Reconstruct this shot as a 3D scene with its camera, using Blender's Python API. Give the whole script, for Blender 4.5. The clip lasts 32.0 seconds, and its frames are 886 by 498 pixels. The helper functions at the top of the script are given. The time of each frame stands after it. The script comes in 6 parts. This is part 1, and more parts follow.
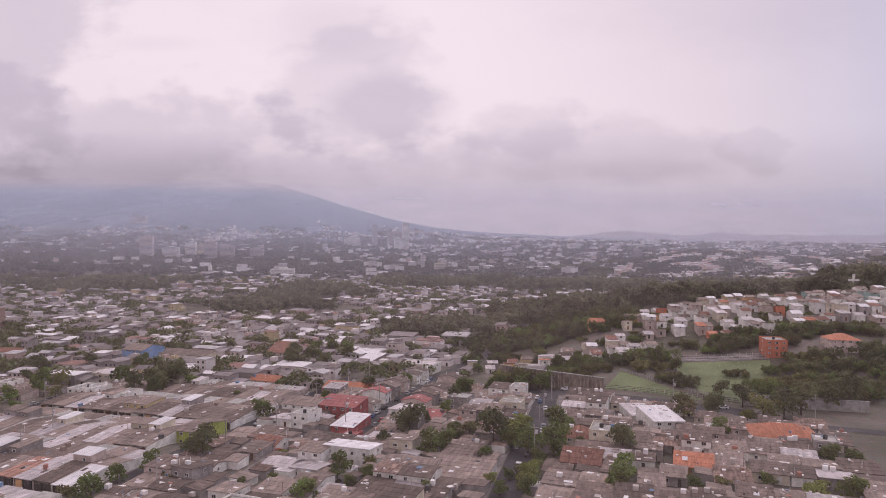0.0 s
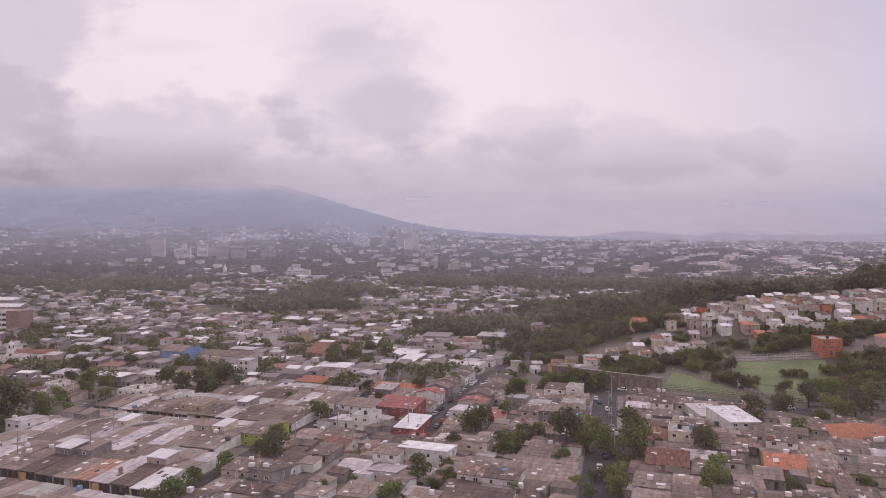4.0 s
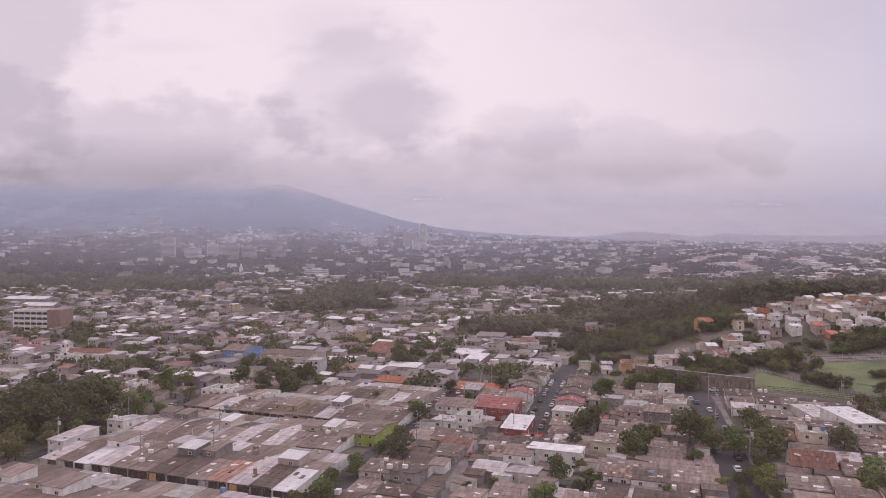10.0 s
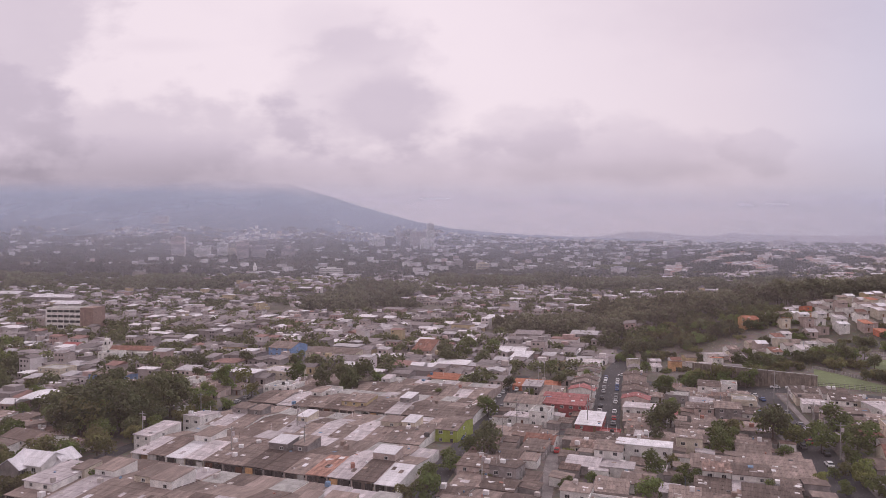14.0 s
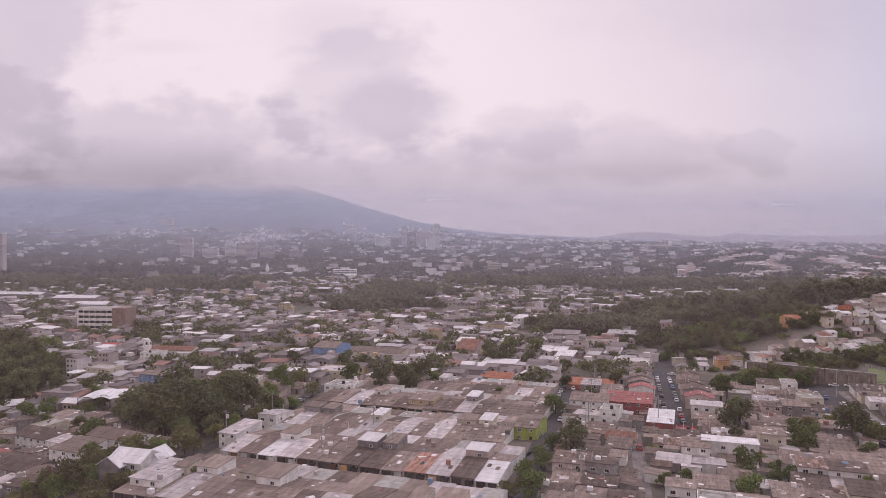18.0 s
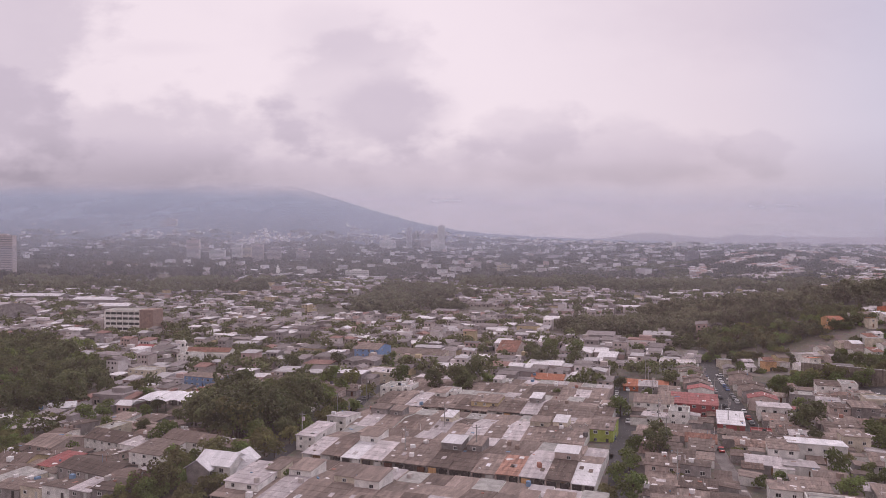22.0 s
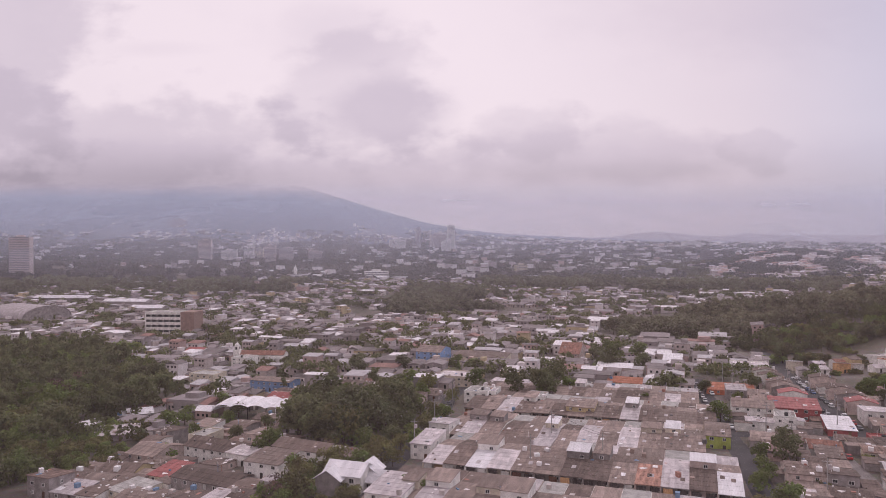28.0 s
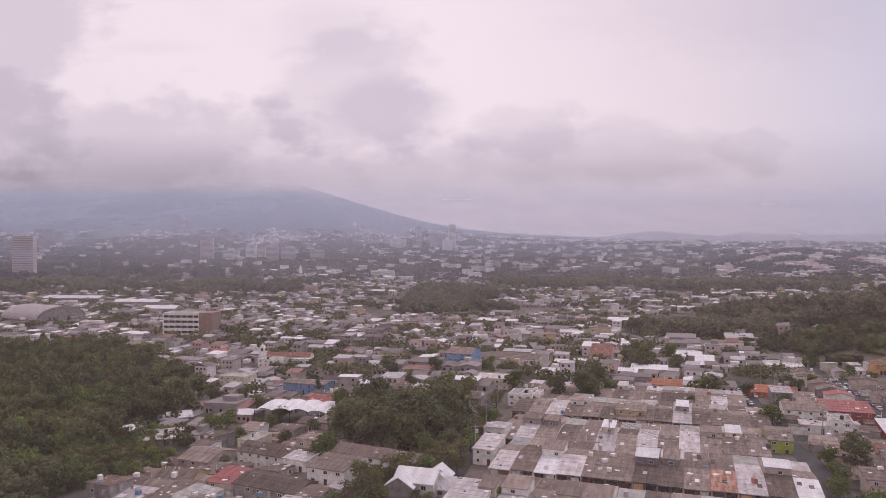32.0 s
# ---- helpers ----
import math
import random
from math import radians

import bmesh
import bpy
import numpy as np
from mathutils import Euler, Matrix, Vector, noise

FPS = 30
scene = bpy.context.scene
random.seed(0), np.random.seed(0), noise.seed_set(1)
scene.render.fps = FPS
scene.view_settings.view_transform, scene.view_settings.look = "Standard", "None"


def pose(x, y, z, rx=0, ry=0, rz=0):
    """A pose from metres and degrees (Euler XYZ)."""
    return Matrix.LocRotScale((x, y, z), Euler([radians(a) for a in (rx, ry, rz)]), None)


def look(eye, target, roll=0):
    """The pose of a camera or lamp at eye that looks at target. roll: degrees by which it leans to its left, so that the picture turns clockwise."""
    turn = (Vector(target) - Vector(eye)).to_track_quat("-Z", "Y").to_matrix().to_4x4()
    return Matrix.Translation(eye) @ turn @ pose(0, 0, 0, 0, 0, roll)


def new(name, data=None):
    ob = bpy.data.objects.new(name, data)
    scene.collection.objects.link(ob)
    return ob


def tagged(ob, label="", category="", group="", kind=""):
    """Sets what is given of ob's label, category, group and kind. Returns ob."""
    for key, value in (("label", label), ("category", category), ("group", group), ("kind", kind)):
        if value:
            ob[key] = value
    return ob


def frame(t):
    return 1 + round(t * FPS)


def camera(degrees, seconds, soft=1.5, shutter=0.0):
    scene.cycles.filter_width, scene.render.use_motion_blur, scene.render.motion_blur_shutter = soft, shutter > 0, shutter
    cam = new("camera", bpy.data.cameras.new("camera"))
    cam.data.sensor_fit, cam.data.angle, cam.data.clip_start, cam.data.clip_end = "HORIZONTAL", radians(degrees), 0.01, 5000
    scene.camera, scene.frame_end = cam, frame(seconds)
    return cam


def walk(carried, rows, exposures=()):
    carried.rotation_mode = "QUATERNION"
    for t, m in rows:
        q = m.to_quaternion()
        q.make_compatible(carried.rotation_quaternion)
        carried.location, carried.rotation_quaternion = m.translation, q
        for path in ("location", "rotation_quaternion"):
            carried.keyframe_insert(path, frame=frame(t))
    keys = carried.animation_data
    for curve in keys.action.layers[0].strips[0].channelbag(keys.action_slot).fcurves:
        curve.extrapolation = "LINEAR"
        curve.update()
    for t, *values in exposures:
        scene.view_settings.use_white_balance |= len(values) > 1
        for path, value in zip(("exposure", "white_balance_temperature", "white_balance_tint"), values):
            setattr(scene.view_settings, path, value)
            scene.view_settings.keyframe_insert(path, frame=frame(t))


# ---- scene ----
import collections

cam = camera(63.95, 32.0, 0.8)
# seconds, eye x y z, yaw (left), pitch (up), lean (left)
ROWS = [
    (0.0, 0.00, -0.00, 62.10, -0.234, -1.065, 0.177),
    (1.0, -3.58, 0.79, 61.69, 0.162, -1.048, 0.082),
    (2.0, -8.49, 1.69, 61.43, 0.207, -1.001, -0.036),
    (3.0, -13.51, 2.71, 61.25, 0.147, -0.975, -0.061),
    (4.5, -21.02, 4.28, 61.14, 0.133, -0.988, -0.031),
    (6.0, -28.98, 5.57, 61.10, 0.117, -0.987, -0.029),
    (7.0, -34.38, 6.25, 61.05, 0.045, -0.996, -0.019),
    (8.0, -40.12, 6.69, 60.91, 0.062, -0.994, -0.002),
    (9.0, -46.17, 6.84, 60.65, 0.017, -0.980, 0.043),
    (10.0, -52.15, 7.14, 60.32, -0.024, -0.953, 0.099),
    (11.0, -57.98, 7.27, 59.99, -0.011, -0.918, 0.123),
    (12.0, -63.65, 7.46, 59.70, -0.013, -0.915, 0.152),
    (13.0, -69.11, 7.10, 59.42, 0.014, -0.963, 0.143),
    (14.0, -74.71, 6.67, 59.21, 0.062, -0.965, 0.152),
    (15.5, -83.36, 5.65, 58.93, 0.031, -0.974, 0.066),
    (17.0, -91.66, 5.16, 58.77, 0.014, -0.958, 0.039),
    (18.0, -97.13, 5.18, 58.73, 0.038, -0.906, 0.063),
    (19.0, -102.51, 5.29, 58.72, 0.030, -0.876, 0.089),
    (20.0, -107.95, 5.51, 58.65, -0.029, -0.857, 0.074),
    (21.0, -113.36, 6.04, 58.57, -0.023, -0.823, 0.091),
    (22.0, -118.74, 6.68, 58.49, -0.063, -0.786, 0.032),
    (23.0, -124.01, 7.31, 58.49, -0.012, -0.798, 0.021),
    (24.0, -129.25, 7.84, 58.56, -0.007, -0.809, -0.040),
    (25.0, -134.48, 8.87, 58.63, -0.006, -0.820, -0.111),
    (26.5, -142.16, 10.30, 58.92, 0.074, -0.821, -0.187),
    (28.0, -149.16, 11.85, 59.27, 0.018, -0.824, -0.166),
    (29.0, -153.74, 12.88, 59.51, -0.045, -0.843, -0.133),
    (30.0, -158.22, 13.71, 59.72, -0.188, -0.850, -0.164),
    (31.0, -162.44, 14.45, 59.99, -0.219, -0.849, -0.142),
    (32.0, -166.32, 14.68, 60.16, -0.307, -0.902, -0.159),
]


PLAN = 1.22   # metres to one unit of the plan below


def eye_pose(x, y, z, yaw, pitch, lean):
    x, y, z = x * PLAN, y * PLAN, z * PLAN
    d = Vector((-math.sin(radians(yaw)) * math.cos(radians(pitch)), math.cos(radians(yaw)) * math.cos(radians(pitch)), math.sin(radians(pitch))))
    return look((x, y, z), Vector((x, y, z)) + d * 100, lean)


walk(cam, [(r[0], eye_pose(*r[1:])) for r in ROWS], [(0, 0.0, 6500, 16.0), (32, 0.0, 6500, 16.0)])

# ---------------------------------------------------------------- world, sun
world = bpy.data.worlds.new("overcast_sky")
scene.world = world
world.use_nodes = True
SUN_EL, SUN_AZ = radians(48), radians(35)


def build_sky():
    nt = world.node_tree
    nt.nodes.clear()
    N, L = nt.nodes.new, nt.links.new
    out, bg = N("ShaderNodeOutputWorld"), N("ShaderNodeBackground")
    sky = N("ShaderNodeTexSky")
    sky.sky_type, sky.sun_disc = "NISHITA", False
    sky.sun_elevation, sky.sun_rotation = SUN_EL, SUN_AZ
    sky.air_density, sky.dust_density = 1.0, 3.0
    dim = N("ShaderNodeMix")
    dim.data_type, dim.blend_type = "RGBA", "MULTIPLY"
    dim.inputs[0].default_value = 1.0
    dim.inputs[7].default_value = (0.085, 0.085, 0.085, 1)
    L(sky.outputs[0], dim.inputs[6])
    geo = N("ShaderNodeTexCoord")
    sep = N("ShaderNodeSeparateXYZ")
    L(geo.outputs["Generated"], sep.inputs[0])

    def math_node(op, a, b=None, clamp=False):
        m = N("ShaderNodeMath")
        m.operation, m.use_clamp = op, clamp
        for i, v in enumerate((a, b)):
            if v is None:
                continue
            if isinstance(v, (int, float)):
                m.inputs[i].default_value = v
            else:
                L(v, m.inputs[i])
        return m.outputs[0]

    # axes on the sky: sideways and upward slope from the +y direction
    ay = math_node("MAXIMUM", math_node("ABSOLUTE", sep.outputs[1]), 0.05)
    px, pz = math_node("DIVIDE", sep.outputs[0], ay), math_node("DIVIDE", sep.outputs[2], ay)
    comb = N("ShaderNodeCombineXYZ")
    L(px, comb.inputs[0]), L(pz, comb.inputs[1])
    def sky_noise(scale, detail, rough, vector):
        n = N("ShaderNodeTexNoise")
        n.inputs["Scale"].default_value, n.inputs["Detail"].default_value, n.inputs["Roughness"].default_value = scale, detail, rough
        L(vector, n.inputs["Vector"])
        return math_node("SUBTRACT", n.outputs[0], 0.5)

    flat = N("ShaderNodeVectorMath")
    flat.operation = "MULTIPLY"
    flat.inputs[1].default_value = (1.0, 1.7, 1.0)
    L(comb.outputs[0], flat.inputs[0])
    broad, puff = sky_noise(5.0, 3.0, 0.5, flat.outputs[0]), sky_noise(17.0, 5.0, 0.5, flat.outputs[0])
    wob = math_node("ADD", math_node("MULTIPLY", broad, 1.0), math_node("MULTIPLY", puff, 0.75))
    # cloud banks: centre (sideways, up), half sizes, depth of grey, width of the soft edge, raggedness
    banks = ((-0.70, 0.27, 0.225, 0.20, 0.21, 0.26, 0.8), (-0.60, 0.130, 0.37, 0.105, 0.14, 0.30, 1.0), (-0.40, 0.130, 0.24, 0.070, 0.07, 0.40, 0.9),
             (-0.50, 0.075, 0.50, 0.055, 0.20, 0.9, 0.4), (-0.25, 0.088, 0.18, 0.034, 0.10, 0.9, 0.5),
             (-0.12, 0.205, 0.118, 0.102, 0.13, 0.38, 1.0), (-0.065, 0.178, 0.095, 0.055, 0.15, 0.50, 0.7), (-0.15, 0.29, 0.10, 0.052, 0.09, 0.65, 0.8),
             (-0.40, 0.268, 0.08, 0.012, 0.05, 0.9, 0.6),
             (0.11, 0.148, 0.092, 0.040, 0.10, 0.34, 1.1), (0.20, 0.115, 0.22, 0.050, 0.11, 0.45, 0.9), (0.26, 0.093, 0.15, 0.018, 0.11, 0.9, 0.5),
             (0.04, 0.102, 0.20, 0.042, 0.08, 0.8, 0.7), (0.445, 0.124, 0.056, 0.036, 0.065, 0.26, 1.0), (0.435, 0.103, 0.065, 0.014, 0.06, 0.9, 0.5),
             (0.80, 0.22, 0.60, 0.50, 0.28, 0.95, 0.2), (0.42, 0.33, 0.30, 0.08, 0.08, 0.9, 0.6), (0.10, 0.015, 2.6, 0.105, 0.33, 0.88, 0.10), (-1.2, 0.3, 0.4, 0.4, 0.2, 0.9, 0.3))
    total = None
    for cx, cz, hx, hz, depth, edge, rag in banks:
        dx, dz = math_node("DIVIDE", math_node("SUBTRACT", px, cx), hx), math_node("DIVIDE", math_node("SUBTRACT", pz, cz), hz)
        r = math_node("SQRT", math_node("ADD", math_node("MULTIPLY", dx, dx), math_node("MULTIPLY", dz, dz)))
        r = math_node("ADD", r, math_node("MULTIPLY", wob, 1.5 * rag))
        ramp = N("ShaderNodeMapRange")
        ramp.interpolation_type = "SMOOTHSTEP"
        ramp.inputs[1].default_value, ramp.inputs[2].default_value = 1.0 + 0.5 * edge, 1.0 - edge
        ramp.inputs[3].default_value, ramp.inputs[4].default_value = 0.0, depth
        L(r, ramp.inputs[0])
        total = ramp.outputs[0] if total is None else math_node("ADD", total, ramp.outputs[0])
    total = math_node("ADD", total, math_node("ADD", math_node("MULTIPLY", broad, 0.10), math_node("MULTIPLY", puff, 0.05)))
    mix = N("ShaderNodeValToRGB")
    e = mix.color_ramp.elements
    e[0].position, e[0].color = 0.0, (0.93, 0.82, 0.862, 1)
    e[1].position, e[1].color = 0.75, (0.40, 0.345, 0.415, 1)
    mid = e.new(0.3)
    mid.color = (0.64, 0.555, 0.635, 1)
    L(total, mix.inputs[0])
    thin = N("ShaderNodeMapRange")
    thin.interpolation_type = "SMOOTHSTEP"
    thin.inputs[1].default_value, thin.inputs[2].default_value, thin.inputs[3].default_value, thin.inputs[4].default_value = 0.36, 0.70, 0.0, 0.8
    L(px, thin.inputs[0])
    blue = N("ShaderNodeMix")
    blue.data_type, blue.blend_type = "RGBA", "MULTIPLY"
    blue.inputs[7].default_value = (0.86, 0.965, 1.05, 1)
    L(thin.outputs[0], blue.inputs[0]), L(mix.outputs[0], blue.inputs[6])
    blend = N("ShaderNodeMix")
    blend.data_type = "RGBA"
    blend.inputs[0].default_value = 0.9
    L(dim.outputs[2], blend.inputs[6]), L(blue.outputs[2], blend.inputs[7])
    L(blend.outputs[2], bg.inputs[0])
    bg.inputs[1].default_value = 1.0
    L(bg.outputs[0], out.inputs[0])


build_sky()
sun_data = bpy.data.lights.new("sun", "SUN")
sun_data.energy, sun_data.angle, sun_data.color = 0.9, radians(20), (1.0, 0.93, 0.93)
sun = new("sun", sun_data)
sun.rotation_euler = Euler((radians(90) - SUN_EL, 0, math.pi - SUN_AZ))

# ---------------------------------------------------------------- materials
MATS = {}


def mat(name, color, rough=0.85, metal=0.0, vary=0.18, scale=0.6, dirt=0.25, bump=0.0, ribs=0.0, rib_axis=0, hue=0.0, fine=6.0, spec=0.3, sheets=0.0):
    """Weathered surface: base colour, shade by object, blotches, fine grain, optional ribs of corrugated sheet."""
    if name in MATS:
        return MATS[name]
    m = bpy.data.materials.new(name)
    m.use_nodes = True
    nt = m.node_tree
    N, L = nt.nodes.new, nt.links.new
    b = nt.nodes["Principled BSDF"]
    b.inputs["Roughness"].default_value, b.inputs["Metallic"].default_value = rough, metal
    b.inputs["Specular IOR Level"].default_value = spec
    tc = N("ShaderNodeTexCoord")
    info = N("ShaderNodeObjectInfo")
    add = N("ShaderNodeVectorMath")
    add.operation = "MULTIPLY_ADD"
    add.inputs[1].default_value = (1, 1, 1)
    off = N("ShaderNodeVectorMath")
    off.operation = "SCALE"
    off.inputs[0].default_value = (37.0, 61.0, 13.0)
    L(info.outputs["Random"], off.inputs["Scale"])
    stretch = N("ShaderNodeVectorMath")
    stretch.operation = "MULTIPLY"
    stretch.inputs[1].default_value = (2.4, 0.45, 1.0) if ribs else (1, 1, 1)
    L(tc.outputs["Object"], stretch.inputs[0])
    L(stretch.outputs[0], add.inputs[0]), L(off.outputs[0], add.inputs[2])
    big, small = N("ShaderNodeTexNoise"), N("ShaderNodeTexNoise")
    for n, s, d in ((big, scale, 4.0), (small, fine, 3.0)):
        n.inputs["Scale"].default_value, n.inputs["Detail"].default_value = s, d
        L(add.outputs[0], n.inputs["Vector"])
    hsv = N("ShaderNodeHueSaturation")
    hsv.inputs["Color"].default_value = (*color, 1)

    def rng(src, lo, hi, a=0.0, c=1.0):
        r = N("ShaderNodeMapRange")
        r.inputs[1].default_value, r.inputs[2].default_value, r.inputs[3].default_value, r.inputs[4].default_value = a, c, lo, hi
        L(src, r.inputs[0])
        return r.outputs[0]

    value = rng(info.outputs["Random"], 1 - vary, 1 + vary)
    if sheets:      # each sheet weathers on its own, a few have been renewed
        cut, plus, cells, dice = N("ShaderNodeVectorMath"), N("ShaderNodeVectorMath"), N("ShaderNodeVectorMath"), N("ShaderNodeTexWhiteNoise")
        cut.operation, plus.operation, cells.operation = "MULTIPLY", "ADD", "FLOOR"
        cut.inputs[1].default_value = (0.62, 0.45, 0.0)
        L(tc.outputs["Object"], cut.inputs[0]), L(cut.outputs[0], plus.inputs[0]), L(off.outputs[0], plus.inputs[1])
        L(plus.outputs[0], cells.inputs[0]), L(cells.outputs[0], dice.inputs["Vector"])
        curve = N("ShaderNodeValToRGB")
        e = curve.color_ramp.elements
        e[0].position, e[0].color = 0.0, (1 - sheets,) * 3 + (1,)
        e[1].position, e[1].color = 1.0, (1 + 2.6 * sheets,) * 3 + (1,)
        for at, v in ((0.12, 1 - 0.5 * sheets), (0.82, 1 + 0.5 * sheets), (0.93, 1 + 1.1 * sheets)):
            e.new(at).color = (v, v, v, 1)
        L(dice.outputs["Value"], curve.inputs[0])
        both = N("ShaderNodeMath")
        both.operation = "MULTIPLY"
        L(value, both.inputs[0]), L(curve.outputs[0], both.inputs[1])
        value = both.outputs[0]
    L(value, hsv.inputs["Value"])
    if hue:
        L(rng(info.outputs["Random"], 0.5 - hue, 0.5 + hue), hsv.inputs["Hue"])
    mul = N("ShaderNodeMix")
    mul.data_type, mul.blend_type = "RGBA", "MULTIPLY"
    mul.inputs[0].default_value = 1.0
    L(hsv.outputs[0], mul.inputs[6])
    shade = N("ShaderNodeMath")
    shade.operation = "MULTIPLY"
    L(rng(big.outputs[0], 1 - dirt, 1 + dirt * 0.6, 0.35, 0.65), shade.inputs[0])
    L(rng(small.outputs[0], 1 - dirt * 0.5, 1 + dirt * 0.35, 0.3, 0.7), shade.inputs[1])
    grey = N("ShaderNodeCombineColor")
    for i in range(3):
        L(shade.outputs[0], grey.inputs[i])
    L(grey.outputs[0], mul.inputs[7])
    L(mul.outputs[2], b.inputs["Base Color"])
    if ribs or bump:
        bp = N("ShaderNodeBump")
        bp.inputs["Strength"].default_value = 0.6
        bp.inputs["Distance"].default_value = 0.05
        if ribs:
            sep = N("ShaderNodeSeparateXYZ")
            L(tc.outputs["Object"], sep.inputs[0])
            sn, ml = N("ShaderNodeMath"), N("ShaderNodeMath")
            ml.operation, sn.operation = "MULTIPLY", "SINE"
            ml.inputs[1].default_value = 2 * math.pi / ribs
            L(sep.outputs[rib_axis], ml.inputs[0]), L(ml.outputs[0], sn.inputs[0])
            L(sn.outputs[0], bp.inputs["Height"])
        else:
            L(small.outputs[0], bp.inputs["Height"])
            bp.inputs["Distance"].default_value = bump
        L(bp.outputs[0], b.inputs["Normal"])
    MATS[name] = m
    return m


def leaf_mat(name, color, vary=0.35):
    if name in MATS:
        return MATS[name]
    m = bpy.data.materials.new(name)
    m.use_nodes = True
    nt = m.node_tree
    N, L = nt.nodes.new, nt.links.new
    b = nt.nodes["Principled BSDF"]
    b.inputs["Roughness"].default_value = 0.6
    b.inputs["Specular IOR Level"].default_value = 0.35
    geo, info = N("ShaderNodeNewGeometry"), N("ShaderNodeObjectInfo")
    hsv = N("ShaderNodeHueSaturation")
    hsv.inputs["Color"].default_value = (*color, 1)

    def rng(src, lo, hi):
        r = N("ShaderNodeMapRange")
        r.inputs[3].default_value, r.inputs[4].default_value = lo, hi
        L(src, r.inputs[0])
        return r.outputs[0]

    v, v2, nz = N("ShaderNodeMath"), N("ShaderNodeMath"), N("ShaderNodeTexNoise")
    v.operation = v2.operation = "MULTIPLY"
    nz.inputs["Scale"].default_value, nz.inputs["Detail"].default_value = 0.16, 1.0
    L(geo.outputs["Position"], nz.inputs["Vector"])
    tone = N("ShaderNodeMapRange")
    tone.inputs[1].default_value, tone.inputs[2].default_value, tone.inputs[3].default_value, tone.inputs[4].default_value = 0.3, 0.7, 0.62, 1.42
    L(nz.outputs[0], tone.inputs[0])
    L(rng(geo.outputs["Random Per Island"], 1 - vary, 1 + vary), v.inputs[0])
    L(rng(info.outputs["Random"], 0.75, 1.25), v.inputs[1])
    L(v.outputs[0], v2.inputs[0]), L(tone.outputs[0], v2.inputs[1])
    L(v2.outputs[0], hsv.inputs["Value"])
    sway = N("ShaderNodeMapRange")
    sway.inputs[1].default_value, sway.inputs[2].default_value, sway.inputs[3].default_value, sway.inputs[4].default_value = 0.3, 0.7, 0.475, 0.52
    L(nz.outputs[0], sway.inputs[0]), L(sway.outputs[0], hsv.inputs["Hue"])
    L(hsv.outputs[0], b.inputs["Base Color"])
    tr, mx = N("ShaderNodeBsdfTranslucent"), N("ShaderNodeMixShader")
    mx.inputs[0].default_value = 0.42
    L(hsv.outputs[0], tr.inputs[0])
    L(b.outputs[0], mx.inputs[1]), L(tr.outputs[0], mx.inputs[2])
    L(mx.outputs[0], nt.nodes["Material Output"].inputs[0])
    MATS[name] = m
    return m


ASB = mat("asbestos_sheet", (0.262, 0.203, 0.180), 0.9, vary=0.26, dirt=0.24, ribs=0.30, scale=0.5, sheets=0.12)
ASB_DARK = mat("old_asbestos_sheet", (0.163, 0.122, 0.107), 0.92, vary=0.25, dirt=0.26, ribs=0.30, scale=0.5, sheets=0.14)
ZINC = mat("zinc_sheet", (0.48, 0.43, 0.44), 0.6, metal=0.1, vary=0.18, dirt=0.22, ribs=0.25, scale=0.4, sheets=0.12)
WHITE_ROOF = mat("white_roof_sheet", (0.70, 0.675, 0.70), 0.6, vary=0.10, dirt=0.12, ribs=0.3, scale=0.3, sheets=0.06)
RUST = mat("rusty_sheet", (0.23, 0.155, 0.13), 0.85, vary=0.2, dirt=0.45, ribs=0.25, scale=0.7, sheets=0.17)
STAIN = mat("orange_stained_sheet", (0.40, 0.22, 0.17), 0.85, vary=0.1, dirt=0.4, ribs=0.3, scale=0.5, sheets=0.09)
TILE = mat("clay_tile", (0.46, 0.185, 0.115), 0.85, vary=0.14, dirt=0.22, ribs=0.25, scale=0.8, sheets=0.07)
TILE_DARK = mat("old_clay_tile", (0.24, 0.12, 0.092), 0.88, vary=0.2, dirt=0.35, ribs=0.25, scale=0.8, sheets=0.09)
REDSHEET = mat("red_painted_sheet", (0.33, 0.10, 0.095), 0.6, vary=0.15, dirt=0.25, ribs=0.3, scale=0.5, sheets=0.09)
W_WHITE = mat("white_wall", (0.76, 0.73, 0.70), 0.8, vary=0.12, dirt=0.20)
W_CREAM = mat("cream_wall", (0.62, 0.55, 0.45), 0.8, vary=0.15, dirt=0.22)
W_GREY = mat("grey_block_wall", (0.30, 0.268, 0.262), 0.9, vary=0.22, dirt=0.28)
W_PINK = mat("pink_wall", (0.52, 0.42, 0.385), 0.8, vary=0.15, dirt=0.22)
W_BLUE = mat("blue_wall", (0.20, 0.31, 0.52), 0.8, vary=0.1, dirt=0.2)
W_GREEN = mat("lime_green_wall", (0.37, 0.43, 0.10), 0.8, vary=0.05, dirt=0.2)
W_ORANGE = mat("orange_wall", (0.56, 0.33, 0.17), 0.8, vary=0.12, dirt=0.2)
W_RED = mat("red_wall", (0.36, 0.10, 0.10), 0.8, vary=0.12, dirt=0.2)
W_TERRA = mat("terracotta_wall", (0.56, 0.19, 0.11), 0.8, vary=0.1, dirt=0.2)
W_YELLOW = mat("ochre_wall", (0.50, 0.40, 0.24), 0.8, vary=0.12, dirt=0.2)
GLASS = mat("dark_window_glass", (0.035, 0.037, 0.042), 0.12, vary=0.3, dirt=0.1, spec=0.6)
FRAME = mat("window_frame_paint", (0.62, 0.60, 0.58), 0.6, vary=0.2, dirt=0.15)
